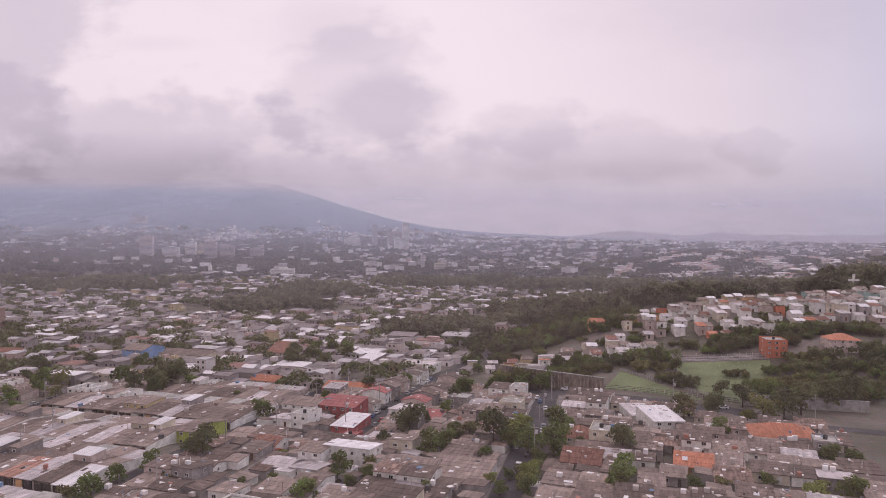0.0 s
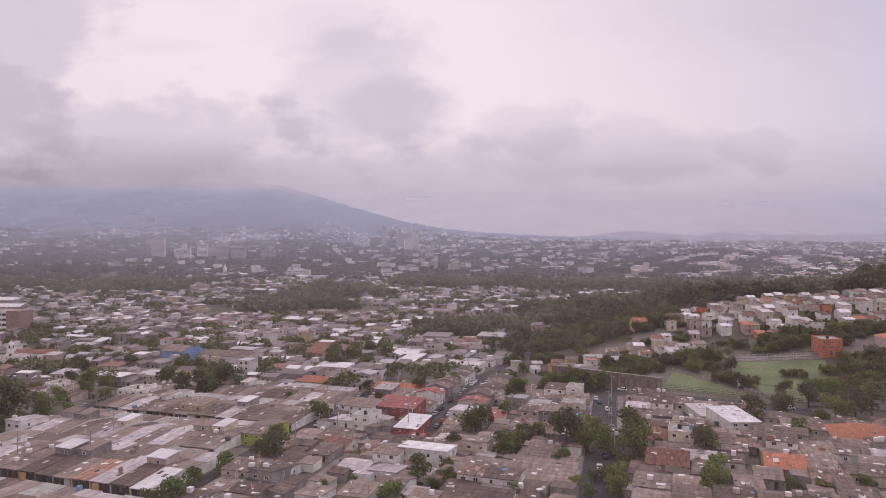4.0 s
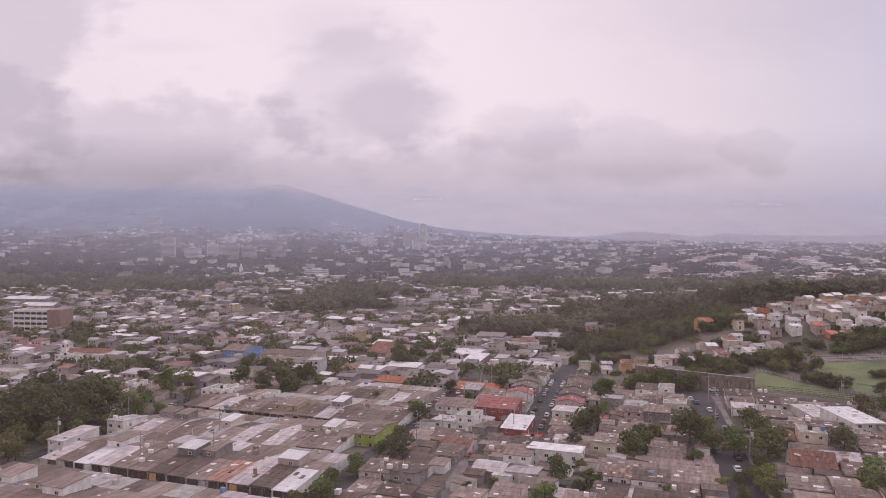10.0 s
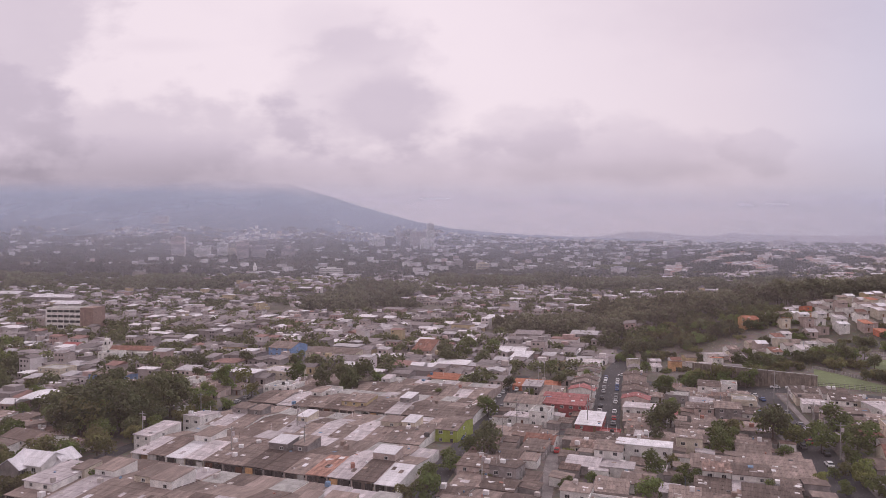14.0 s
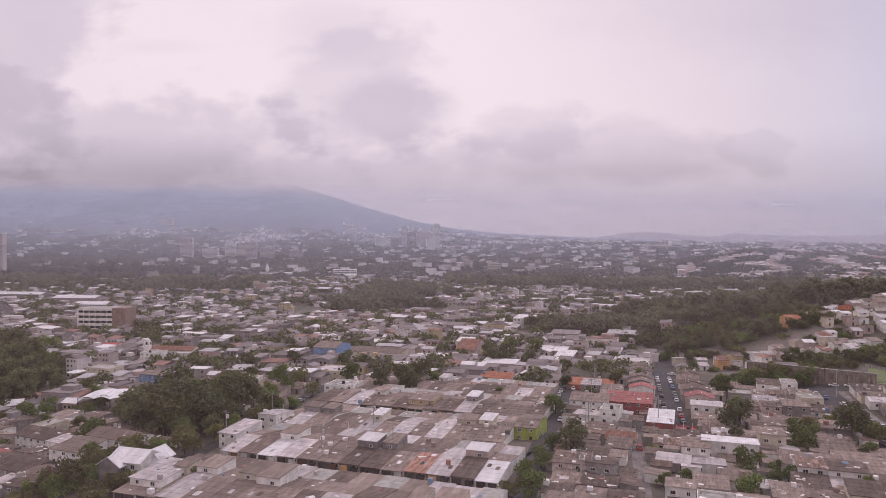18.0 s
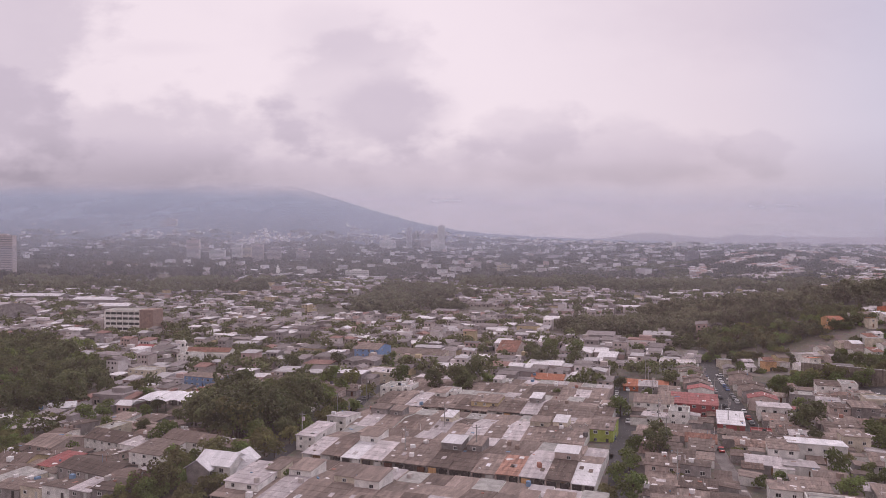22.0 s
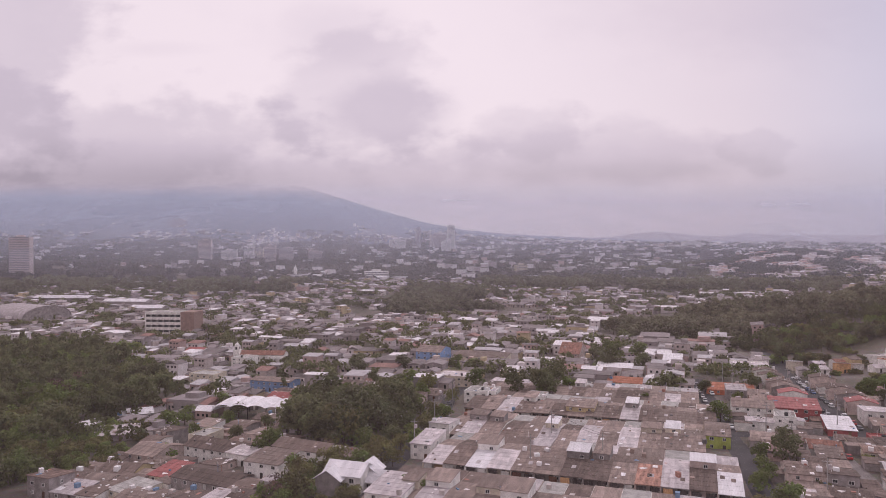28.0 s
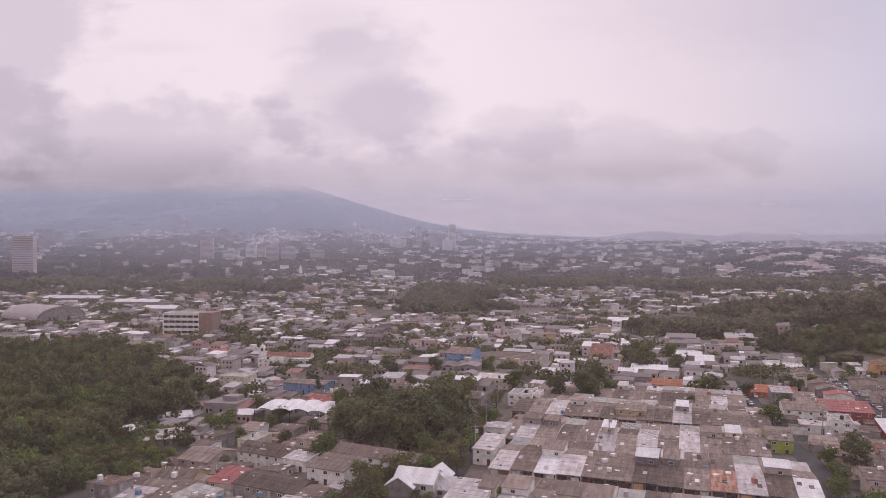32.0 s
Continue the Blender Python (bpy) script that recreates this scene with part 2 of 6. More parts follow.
DARKMETAL = mat("dark_iron_gate", (0.06, 0.05, 0.05), 0.6, vary=0.4, dirt=0.3)
W_TURQ = mat("turquoise_wall", (0.34, 0.47, 0.45), 0.8, vary=0.1, dirt=0.2)
WOOD = mat("door_wood", (0.17, 0.09, 0.055), 0.7, vary=0.4, dirt=0.25, hue=0.02)
CONCRETE = mat("bare_concrete", (0.36, 0.345, 0.33), 0.9, vary=0.12, dirt=0.25, bump=0.02)
ASPHALT = mat("worn_asphalt", (0.062, 0.058, 0.063), 0.88, vary=0.0, dirt=0.25, scale=0.15, bump=0.01, fine=3.0)
PAVE = mat("concrete_pavement", (0.215, 0.19, 0.187), 0.9, vary=0.1, dirt=0.3, scale=0.3)
GRASS = mat("dry_grass", (0.125, 0.135, 0.062), 0.95, vary=0.0, dirt=0.35, scale=0.08, fine=1.2, bump=0.05)
BARK = mat("bark", (0.10, 0.075, 0.055), 0.95, vary=0.25, dirt=0.3, fine=8)
LEAF = leaf_mat("leaf_green", (0.138, 0.170, 0.048), 0.25)
LEAF_DARK = leaf_mat("leaf_dark_green", (0.125, 0.131, 0.058), 0.25)
LEAF_LIME = leaf_mat("leaf_yellow_green", (0.20, 0.215, 0.060))
LEAF_OLIVE = leaf_mat("leaf_olive", (0.158, 0.150, 0.056), 0.25)
# leaf colours greyed and paled to stand in for haze on distant trees
LEAF_FAR = leaf_mat("hazed_leaf_grey_green", (0.125, 0.118, 0.105), 0.2)
LEAF_MID = leaf_mat("hazed_leaf_dull_green", (0.172, 0.166, 0.106), 0.2)
TWIG = leaf_mat("dry_twig_brown", (0.14, 0.095, 0.07))
TANK = mat("black_water_tank", (0.03, 0.03, 0.033), 0.5, vary=0.2, dirt=0.1)


# ---------------------------------------------------------------- terrain
def sm(v, a, b):
    t = min(1.0, max(0.0, (v - a) / (b - a)))
    return t * t * (3 - 2 * t)


CREST_X = (-3458, -1818, -1162, -908, -703, -474, -260, -14, 232, 560, 1216, 2400)
CREST_Z = (396, 381, 365, 343, 281, 208, 150, 103, 81, 65, 44, 20)


def crest(x):
    """Height of the volcano's outline."""
    return float(np.interp(x, CREST_X, CREST_Z)) + 5 * noise.noise((x * 0.012, 0.0, 3.0)) + 2.5 * noise.noise((x * 0.05, 1.0, 7.0))


def G(x, y):
    """Height of the ground."""
    z = -3.0 * sm(y, 235, 360) - 3.0 * sm(y, 380, 650) - 4 * sm(y, 800, 1400)
    z -= 5.5 * sm(-x, 165, 235) * (1 - sm(y, 420, 700))
    z += 4.0 * sm(x, 5, 50) * (1 - sm(y, 250, 330))
    # the ground climbs towards the near edge of the town
    z += 2.0 * (1 - sm(y, 196, 224))
    # hill with terraces on the right
    hill = 12.5 * sm(x, 25, 90) + 5.5 * sm(x, 45, 95) * sm(y, 338, 365) + 10 * sm(x, 90, 190) + 11 * sm(x, 190, 330)
    z += hill * sm(y, 236, 345) * (1 - 0.95 * sm(y, 430, 640))
    # hillside suburb further off on the right
    z += 38 * math.exp(-(((x - 480) / 170) ** 2 + ((y - 1290) / 170) ** 2))
    z += 34 * math.exp(-(((x - 830) / 240) ** 2 + ((y - 1150) / 300) ** 2))
    # rise towards the volcano
    far = sm(y, 1350, 3800)
    z += far * (30 + 70 * sm(-x, -900, 1800))
    if y > 2400:
        t = min(1.0, (y - 2400) / 1470) ** 1.5
        z = z * (1 - t) + crest(x) * t
    return z


def mesh_ob(name, verts, faces, material, parent=None, label="", smooth=False):
    me = bpy.data.meshes.new(name)
    me.from_pydata(verts, [], faces)
    me.materials.append(material)
    if smooth:
        me.polygons.foreach_set("use_smooth", [True] * len(me.polygons))
    ob = new(name, me)
    if parent is not None:
        ob.parent = parent
    if label:
        ob["label"] = label
    return ob


def ground_sheet():
    ys = list(np.concatenate([np.arange(-300, 60, 40), np.arange(60, 700, 6), np.arange(700, 1600, 25), np.arange(1600, 2700, 75)]))
    us = np.concatenate([np.linspace(-1, -0.35, 40), np.linspace(-0.34, 0.34, 130), np.linspace(0.35, 1, 40)])
    verts, faces = [], []
    for y in ys:
        half = 900 + max(0, y) * 1.15
        for u in us:
            x = u * half
            verts.append((x, y, G(x, y) - 0.02))
    n = len(us)
    for j in range(len(ys) - 1):
        for i in range(n - 1):
            faces.append((j * n + i, j * n + i + 1, (j + 1) * n + i + 1, (j + 1) * n + i))
    ob = mesh_ob("ground", verts, faces, GROUND, smooth=True)
    tagged(ob, "dusty earth and dry grass ground under the town", "ground", kind="structure")


def ground_mat():
    m = bpy.data.materials.new("town_ground")
    m.use_nodes = True
    nt = m.node_tree
    N, L = nt.nodes.new, nt.links.new
    b = nt.nodes["Principled BSDF"]
    b.inputs["Roughness"].default_value = 0.95
    tc = N("ShaderNodeTexCoord")
    n1, n2 = N("ShaderNodeTexNoise"), N("ShaderNodeTexNoise")
    n1.inputs["Scale"].default_value, n2.inputs["Scale"].default_value = 0.035, 0.6
    n1.inputs["Detail"].default_value, n2.inputs["Detail"].default_value = 6, 6
    L(tc.outputs["Object"], n1.inputs["Vector"]), L(tc.outputs["Object"], n2.inputs["Vector"])
    r1, r2 = N("ShaderNodeValToRGB"), N("ShaderNodeMix")
    e = r1.color_ramp.elements
    e[0].position, e[0].color = 0.40, (0.085, 0.076, 0.055, 1)
    e[1].position, e[1].color = 0.62, (0.155, 0.130, 0.116, 1)
    L(n1.outputs[0], r1.inputs[0])
    r2.data_type, r2.blend_type = "RGBA", "OVERLAY"
    r2.inputs[0].default_value = 0.5
    L(r1.outputs[0], r2.inputs[6]), L(n2.outputs["Color"], r2.inputs[7])
    L(r2.outputs[2], b.inputs["Base Color"])
    return m


GROUND = ground_mat()
ground_sheet()

# grid of the streets: u along the rows, v along the streets away from the camera
O = Vector((-68.0, 199.0))
U = Vector((0.943, -0.334))
V = Vector((0.242, 0.970))
ROT = math.degrees(math.atan2(-0.334, 0.943))


def uv(a, b):
    p = O + U * a + V * b
    return p.x, p.y


def strip(name, pts, width, material, label, category, lift=0.05, kind="structure", step=4.0):
    """A band of paving along a line, laid over the ground."""
    verts, faces = [], []
    line = []
    for (x0, y0), (x1, y1) in zip(pts, pts[1:]):
        n = max(1, int(math.hypot(x1 - x0, y1 - y0) / step))
        line += [(x0 + (x1 - x0) * i / n, y0 + (y1 - y0) * i / n) for i in range(n)]
    line.append(pts[-1])
    for i, (x, y) in enumerate(line):
        x0, y0 = line[max(0, i - 1)]
        x1, y1 = line[min(len(line) - 1, i + 1)]
        d = Vector((x1 - x0, y1 - y0)).normalized()
        for k in (-1, -0.33, 0.33, 1):
            xx, yy = x - d.y * k * width / 2, y + d.x * k * width / 2
            verts.append((xx, yy, G(xx, yy) + lift))
    for i in range(len(line) - 1):
        for k in range(3):
            a = i * 4 + k
            faces.append((a, a + 1, a + 5, a + 4))
    if width > 3:
        TAKEN.extend((x, y, width / 2 - 0.6) for x, y in line)
    ob = mesh_ob(name, verts, faces, material)
    return tagged(ob, label, category, kind=kind)


# ---------------------------------------------------------------- builders
def box_geo(verts, faces, x0, x1, y0, y1, z0, z1):
    n = len(verts)
    verts += [(x0, y0, z0), (x1, y0, z0), (x1, y1, z0), (x0, y1, z0), (x0, y0, z1), (x1, y0, z1), (x1, y1, z1), (x0, y1, z1)]
    faces += [(n, n + 3, n + 2, n + 1), (n + 4, n + 5, n + 6, n + 7), (n, n + 1, n + 5, n + 4), (n + 1, n + 2, n + 6, n + 5),
              (n + 2, n + 3, n + 7, n + 6), (n + 3, n, n + 4, n + 7)]


def extrude_x(profile, x0, x1):
    """A closed profile of (y, z) run from x0 to x1."""
    n = len(profile)
    verts = [(x0, y, z) for y, z in profile] + [(x1, y, z) for y, z in profile]
    faces = [tuple(range(n))[::-1], tuple(range(n, 2 * n))]
    faces += [(i, (i + 1) % n, n + (i + 1) % n, n + i) for i in range(n)]
    return verts, faces


SHARED = {}


def shared(key, make, material):
    """One mesh for alike parts."""
    if key not in SHARED:
        verts, faces = make()
        me = bpy.data.meshes.new(key[0])
        me.from_pydata(verts, [], faces)
        me.materials.append(material)
        SHARED[key] = me
    return SHARED[key]


def part(name, geo, material, parent, label="", at=None):
    ob = mesh_ob(name, geo[0], geo[1], material, parent, label)
    if at is not None:
        ob.matrix_basis = at
    return ob


def shared_part(name, key, make, material, parent, at, label=""):
    ob = new(name, shared((name, material.name) + key, make, material))
    ob.parent = parent
    ob.matrix_basis = at
    if label:
        ob["label"] = label
    return ob


def one_box(x0, x1, y0, y1, z0, z1):
    v, f = [], []
    box_geo(v, f, x0, x1, y0, y1, z0, z1)
    return v, f


def frame_geo(w, h, t=0.09, d=0.10):
    v, f = [], []
    box_geo(v, f, -w / 2, w / 2, -d, 0.02, 0, t)
    box_geo(v, f, -w / 2, w / 2, -d, 0.02, h - t, h)
    box_geo(v, f, -w / 2, -w / 2 + t, -d, 0.02, t, h - t)
    box_geo(v, f, w / 2 - t, w / 2, -d, 0.02, t, h - t)
    box_geo(v, f, -0.03, 0.03, -d * 0.8, 0.02, t, h - t)
    return v, f


def glazed_geo(w, h):
    v, f = frame_geo(w, h)
    box_geo(v, f, -w / 2 + 0.05, w / 2 - 0.05, -0.035, 0.01, 0.05, h - 0.05)
    return v, f


def window(parent, at, w=1.3, h=1.1, pane=True):
    if not pane:     # further off: frame and pane in one piece
        f = shared_part("window", (w, h, 0), lambda: glazed_geo(w, h), FRAME, parent, at)
        if len(f.data.materials) == 1:
            f.data.materials.append(GLASS)
            f.data.polygons.foreach_set("material_index", [0] * 30 + [1] * 6)
        return f
    f = shared_part("window", (w, h), lambda: frame_geo(w, h), FRAME, parent, at)
    if pane:
        shared_part("pane", (w, h), lambda: one_box(-w / 2 + 0.05, w / 2 - 0.05, -0.035, 0.01, 0.05, h - 0.05), GLASS, f, Matrix())
    return f


def door(parent, at, w=1.0, h=2.1, material=None):
    return shared_part("door", (w, h), lambda: one_box(-w / 2, w / 2, -0.07, 0.02, 0, h), material or WOOD, parent, at)


def gate(parent, at, w=2.6, h=2.3, material=None):
    def geo():
        n = int(w / 0.25)
        ring = [(-w / 2 + w * i / n, -0.07 if i % 2 else -0.02) for i in range(n + 1)] + [(w / 2, 0.03), (-w / 2, 0.03)]
        k = len(ring)
        v = [(x, y, 0) for x, y in ring] + [(x, y, h) for x, y in ring]
        return v, [tuple(range(k))[::-1], tuple(range(k, 2 * k))] + [(i, (i + 1) % k, k + (i + 1) % k, k + i) for i in range(k)]
    return shared_part("gate", (w, h), geo, material or DARKMETAL, parent, at)


def thing(name, x, y, rot, z=None):
    e = new(name)
    e.matrix_basis = pose(x, y, G(x, y) if z is None else z, 0, 0, rot)
    return e


def wall_geo(w, d, h, roof, rise):
    """Body of a house, its top cut to the roof."""
    hw, hd, b = w / 2, d / 2, -2.5
    if roof == "gable":      # ridge along x
        prof = [(-hd, b), (hd, b), (hd, h), (0, h + rise), (-hd, h)]
    elif roof == "mono":     # low at the front
        prof = [(-hd, b), (hd, b), (hd, h + rise), (-hd, h)]
    elif roof == "back":     # low at the back
        prof = [(-hd, b), (hd, b), (hd, h), (-hd, h + rise)]
    else:
        prof = [(-hd, b), (hd, b), (hd, h), (-hd, h)]
    return extrude_x(prof, -hw, hw)


def toothed(p, q, deep=2.2, lift=0.05):
    """Top line of a slope of overlapping sheets from the eave p up to q, each (y, z)."""
    rows = max(1, round(math.hypot(q[0] - p[0], q[1] - p[1]) / deep))
    line = []
    for j in range(rows):
        for t, k in ((j / rows, lift), ((j + 1) / rows, 0.0)):
            line.append((p[0] + (q[0] - p[0]) * t, p[1] + (q[1] - p[1]) * t + k))
    return line


def roof_geo(w, d, h, roof, rise, over=0.4, t=0.10):
    hw, hd = w / 2 + over * 0.5, d / 2
    e = 0.004
    if roof == "gable":
        s = rise / hd
        o = over
        prof = [(-hd - o, h - s * o + e), (0, h + rise + e), (hd + o, h - s * o + e)]
        crest = (0, h + rise + t * 1.6)
        prof += toothed((hd + o, h - s * o + t), crest) + toothed((-hd - o, h - s * o + t), crest)[::-1][1:]
        return extrude_x(prof, -hw, hw)
    if roof in ("mono", "back"):
        s = rise / d if roof == "mono" else -rise / d
        h0 = h if roof == "mono" else h + rise
        o = over
        prof = [(-hd - o, h0 - s * o + e), (hd + o * 0.4, h0 + s * (d + o * 0.4) + e)]
        rear, fore = (hd + o * 0.4, h0 + s * (d + o * 0.4) + t), (-hd - o, h0 - s * o + t)
        prof += toothed(fore, rear)[::-1] if roof == "mono" else toothed(rear, fore)
        return extrude_x(prof, -hw, hw)
    if roof == "hip":
        v = [(-hw - over / 2, -hd - over, h - 0.1), (hw + over / 2, -hd - over, h - 0.1), (hw + over / 2, hd + over, h - 0.1), (-hw - over / 2, hd + over, h - 0.1)]
        k = min(hw, hd) * 0.85
        v += [(-hw + k, -0.2, h + rise), (hw - k, -0.2, h + rise), (hw - k, 0.2, h + rise), (-hw + k, 0.2, h + rise)]
        return v, [(3, 2, 1, 0), (0, 1, 5, 4), (1, 2, 6, 5), (2, 3, 7, 6), (3, 0, 4, 7), (4, 5, 6, 7)]
    # flat slab behind a parapet
    return one_box(-w / 2 + 0.15, w / 2 - 0.15, -hd + 0.15, hd - 0.15, h - 0.1, h + 0.05)


def parapet_geo(w, d, h, up=0.45, t=0.16):
    v, f = [], []
    hw, hd = w / 2 + 0.02, d / 2 + 0.02
    box_geo(v, f, -hw, hw, -hd, -hd + t, h, h + up)
    box_geo(v, f, -hw, hw, hd - t, hd, h, h + up)
    box_geo(v, f, -hw, -hw + t, -hd + t, hd - t, h, h + up)
    box_geo(v, f, hw - t, hw, -hd + t, hd - t, h, h + up)
    return v, f


def tank(parent, at):
    def geo():
        v, f = [], []
        n = 10
        ring = [(0.55, 0), (0.58, 0.9), (0.5, 1.05), (0.2, 1.2)]
        for r, z in ring:
            v.extend((r * math.cos(2 * math.pi * i / n), r * math.sin(2 * math.pi * i / n), z) for i in range(n))
        for k in range(3):
            f.extend((k * n + i, k * n + (i + 1) % n, (k + 1) * n + (i + 1) % n, (k + 1) * n + i) for i in range(n))
        f.append(tuple(range(3 * n, 4 * n)))
        return v, f
    return shared_part("water_tank", (1,), geo, TANK, parent, at)


TAKEN = []   # footprints already built on: x, y, radius


def free(x, y, r):
    return all((x - a) ** 2 + (y - b) ** 2 > (r + c) ** 2 for a, b, c in TAKEN)


LITTER = []   # places of loose things on the roofs


def drop(e, w, d, rnd, height):
    for i in range(rnd.choice((2, 4, 5, 7))):
        px, py = rnd.uniform(-w * 0.46, w * 0.46), rnd.uniform(-d * 0.46, d * 0.46)
        LITTER.append((e.matrix_basis @ Vector((px, py, height(py))), rnd.uniform(0, 3.1) if rnd.random() < 0.3 else radians(ROT)))


def house(x, y, rot, w, d, h, roof, rise, wall, roofing, label, group="", storeys=1, detail=2, rnd=None, name="house", over=0.4, claim=True, fronts=None):
    """A house: wall, roof, and doors and windows on its front and sides."""
    rnd = rnd or random.Random(int(x * 31 + y * 17))
    e = thing(name, x, y, rot)
    tagged(e, label, "house", group)
    body = part("wall", wall_geo(w, d, h, roof, rise), wall, e)
    part("roof", roof_geo(w, d, h, roof, rise, over), roofing, e)
    if roof == "flat":
        part("parapet", parapet_geo(w, d, h), wall, e)
        if detail > 1 and rnd.random() < 0.35:
            tank(e, pose(rnd.uniform(-w / 3, w / 3), rnd.uniform(-d / 4, d / 3), h + 0.06))
    elif detail > 1 and rnd.random() < 0.45:
        # a translucent or patched sheet laid on the slope
        s = {"gable": rise / (d / 2), "mono": rise / d, "back": -rise / d}.get(roof, 0)
        if roof != "hip":
            pw, pd = rnd.uniform(0.8, 2.2), rnd.uniform(0.9, 2.4)
            px, py = rnd.uniform(-w / 2 + 1.2, w / 2 - 1.2), -d / 4
            zz = {"gable": h + rise / 2, "mono": h + rise * 0.25, "back": h + rise * 0.75}[roof] + 0.13
            shared_part("skylight", (round(pw), round(pd)), lambda: one_box(-pw / 2, pw / 2, -pd / 2, pd / 2, 0, 0.04), rnd.choice((ZINC, WHITE_ROOF, ASB, RUST)), e,
                        pose(px, py, zz, math.degrees(math.atan(s))))
    n = max(1, int(w / 2.8))
    for k in range(storeys):
        z0 = k * 2.15
        if z0 + 1.8 > h + 0.3:
            break
        for i in range(n):
            xx = -w / 2 + w * (i + 0.5) / n
            if k == 0 and i == n // 2:
                door(e, pose(xx, -d / 2, 0.05), 0.8, 1.72, rnd.choice((WOOD, DARKMETAL, FRAME)))
            else:
                window(e, pose(xx, -d / 2, z0 + 0.82), rnd.choice((0.85, 1.15)), 0.9, detail > 1)
        for side in (-1, 1):
            if d > 4.5 and (detail > 1 or (detail == 1 and rnd.random() < 0.4)):
                window(e, pose(side * w / 2, rnd.uniform(-d / 4, d / 4), z0 + 0.82, 0, 0, 90 * side), 0.85, 0.9, detail > 1)
    if y < 320:
        drop(e, w, d, rnd, lambda py: {"gable": h + rise * (1 - abs(py) / (d / 2)), "mono": h + rise * (py / d + 0.5), "back": h + rise * (0.5 - py / d), "flat": h}.get(roof, h + rise * 0.6) + 0.1)
    if claim:
        TAKEN.append((x, y, 0.42 * max(w, d)))
    return e


def row_house(a, b, w, depth, rnd, upper, roofing, roof2, wall, label):
    """Terraced house with a low front roof over a porch, a rear roof and sometimes an upper room."""
    x, y = uv(a + w / 2, b + depth / 2 * 0.97)
    e = thing("row_house", x, y, ROT)
    tagged(e, label, "house", "terraced row houses")
    hd = depth / 2
    lift = rnd.uniform(-0.2, 0.3)
    h0, h1, h2 = 2.25 + lift, 3.35 + lift + rnd.uniform(-0.1, 0.25), 2.55 + lift
    ym = -hd + depth * 0.42
    yr = -hd + depth * 0.72
    prof = [(-hd + 1.2, -2.0), (hd, -2.0), (hd, h2), (yr, h2), (ym, h1), (-hd + 1.2, h0 + (h1 - h0) * 1.2 / (ym + hd))]
    part("wall", extrude_x(prof, -w / 2 + 0.02, w / 2 - 0.02), wall, e)
    t = 0.10
    front = [(-hd - 0.3, h0 - 0.03), (ym + 0.1, h1 + 0.01)] + toothed((-hd - 0.3, h0 + t - 0.03), (ym + 0.1, h1 + t), 2.4)[::-1]
    part("front_roof", extrude_x(front, -w / 2 - 0.05, w / 2 + 0.05), roofing, e)
    back = [(ym + 0.104, h1 + 0.01), (yr + 0.3, h2 + 0.02)] + toothed((yr + 0.3, h2 + t), (ym + 0.104, h1 + t), 2.4)
    part("rear_roof", extrude_x(back, -w / 2 - 0.05, w / 2 + 0.05), roof2, e)
    part("yard_roof", one_box(-w / 2 + 0.1, w / 2 - 0.1, yr + 0.4, hd + 0.1, h2 + 0.005, h2 + 0.09), rnd.choice((ASB, ASB_DARK, ZINC, CONCRETE)), e)
    for side in (-1, 1):
        part("porch_wall", one_box(side * (w / 2 - 0.1) - 0.09, side * (w / 2 - 0.1) + 0.09, -hd, -hd + 1.2, -2.0, h0 - 0.03), wall, e)
    gate(e, pose(-w / 4, -hd + 0.12, 0.02), 2.1, 1.95, rnd.choice((DARKMETAL, DARKMETAL, DARKMETAL, DARKMETAL, DARKMETAL, FRAME, W_ORANGE, WOOD)))
    gate(e, pose(w / 4, -hd + 0.12, 0.02), 1.9, 1.85, rnd.choice((DARKMETAL, DARKMETAL, DARKMETAL, WOOD, FRAME)))
    door(e, pose(w / 4 - 0.6, -hd + 1.2, 0.05), 0.8, 1.72, rnd.choice((WOOD, DARKMETAL)))
    window(e, pose(w / 4 + 0.8, -hd + 1.2, 0.78), 1.15, 1.0)
    for k in range(rnd.choice((0, 1, 1, 2))):
        s = math.degrees(math.atan((h1 - h0) / (ym + hd)))
        f = rnd.uniform(0.25, 0.75)
        shared_part("skylight", (1,), lambda: one_box(-0.5, 0.5, -0.9, 0.9, 0, 0.04), rnd.choice((ZINC, WHITE_ROOF, ASB_DARK)), e,
                    pose(rnd.uniform(-w / 3, w / 3), -hd + (ym + hd) * f, h0 + (h1 - h0) * f + 0.13, s))
    if upper:
        ud, uw = rnd.uniform(4.5, 7.5), w * rnd.choice((1.0, 1.0, 0.7)) - 0.06
        y0 = rnd.uniform(ym - 1.0, ym + 2)
        top = 4.65 + lift + rnd.uniform(0, 0.6)
        um = rnd.choice((W_WHITE, W_GREY, W_GREY, W_CREAM, wall))
        v, f = extrude_x([(y0, 1.8), (y0 + ud, 1.8), (y0 + ud, top + 0.5), (y0, top)], -uw / 2, uw / 2)
        u = part("upper_room", (v, f), um, e)
        r = extrude_x([(y0 - 0.35, top - 0.02), (y0 + ud + 0.2, top + 0.52), (y0 + ud + 0.2, top + 0.6), (y0 - 0.35, top + 0.07)], -uw / 2 - 0.1, uw / 2 + 0.1)
        part("upper_roof", r, rnd.choice((ZINC, ASB, ASB, WHITE_ROOF)), u)
        window(u, pose(rnd.uniform(-uw / 5, uw / 5), y0, h1 + 0.15), 1.0, 0.85, False)
    drop(e, w, depth, rnd, lambda py: (h0 + (h1 - h0) * (py + hd) / (ym + hd) if py < ym else h1 + (h2 - h1) * (py - ym) / (yr - ym) if py < yr else h2) + 0.1)
    return e


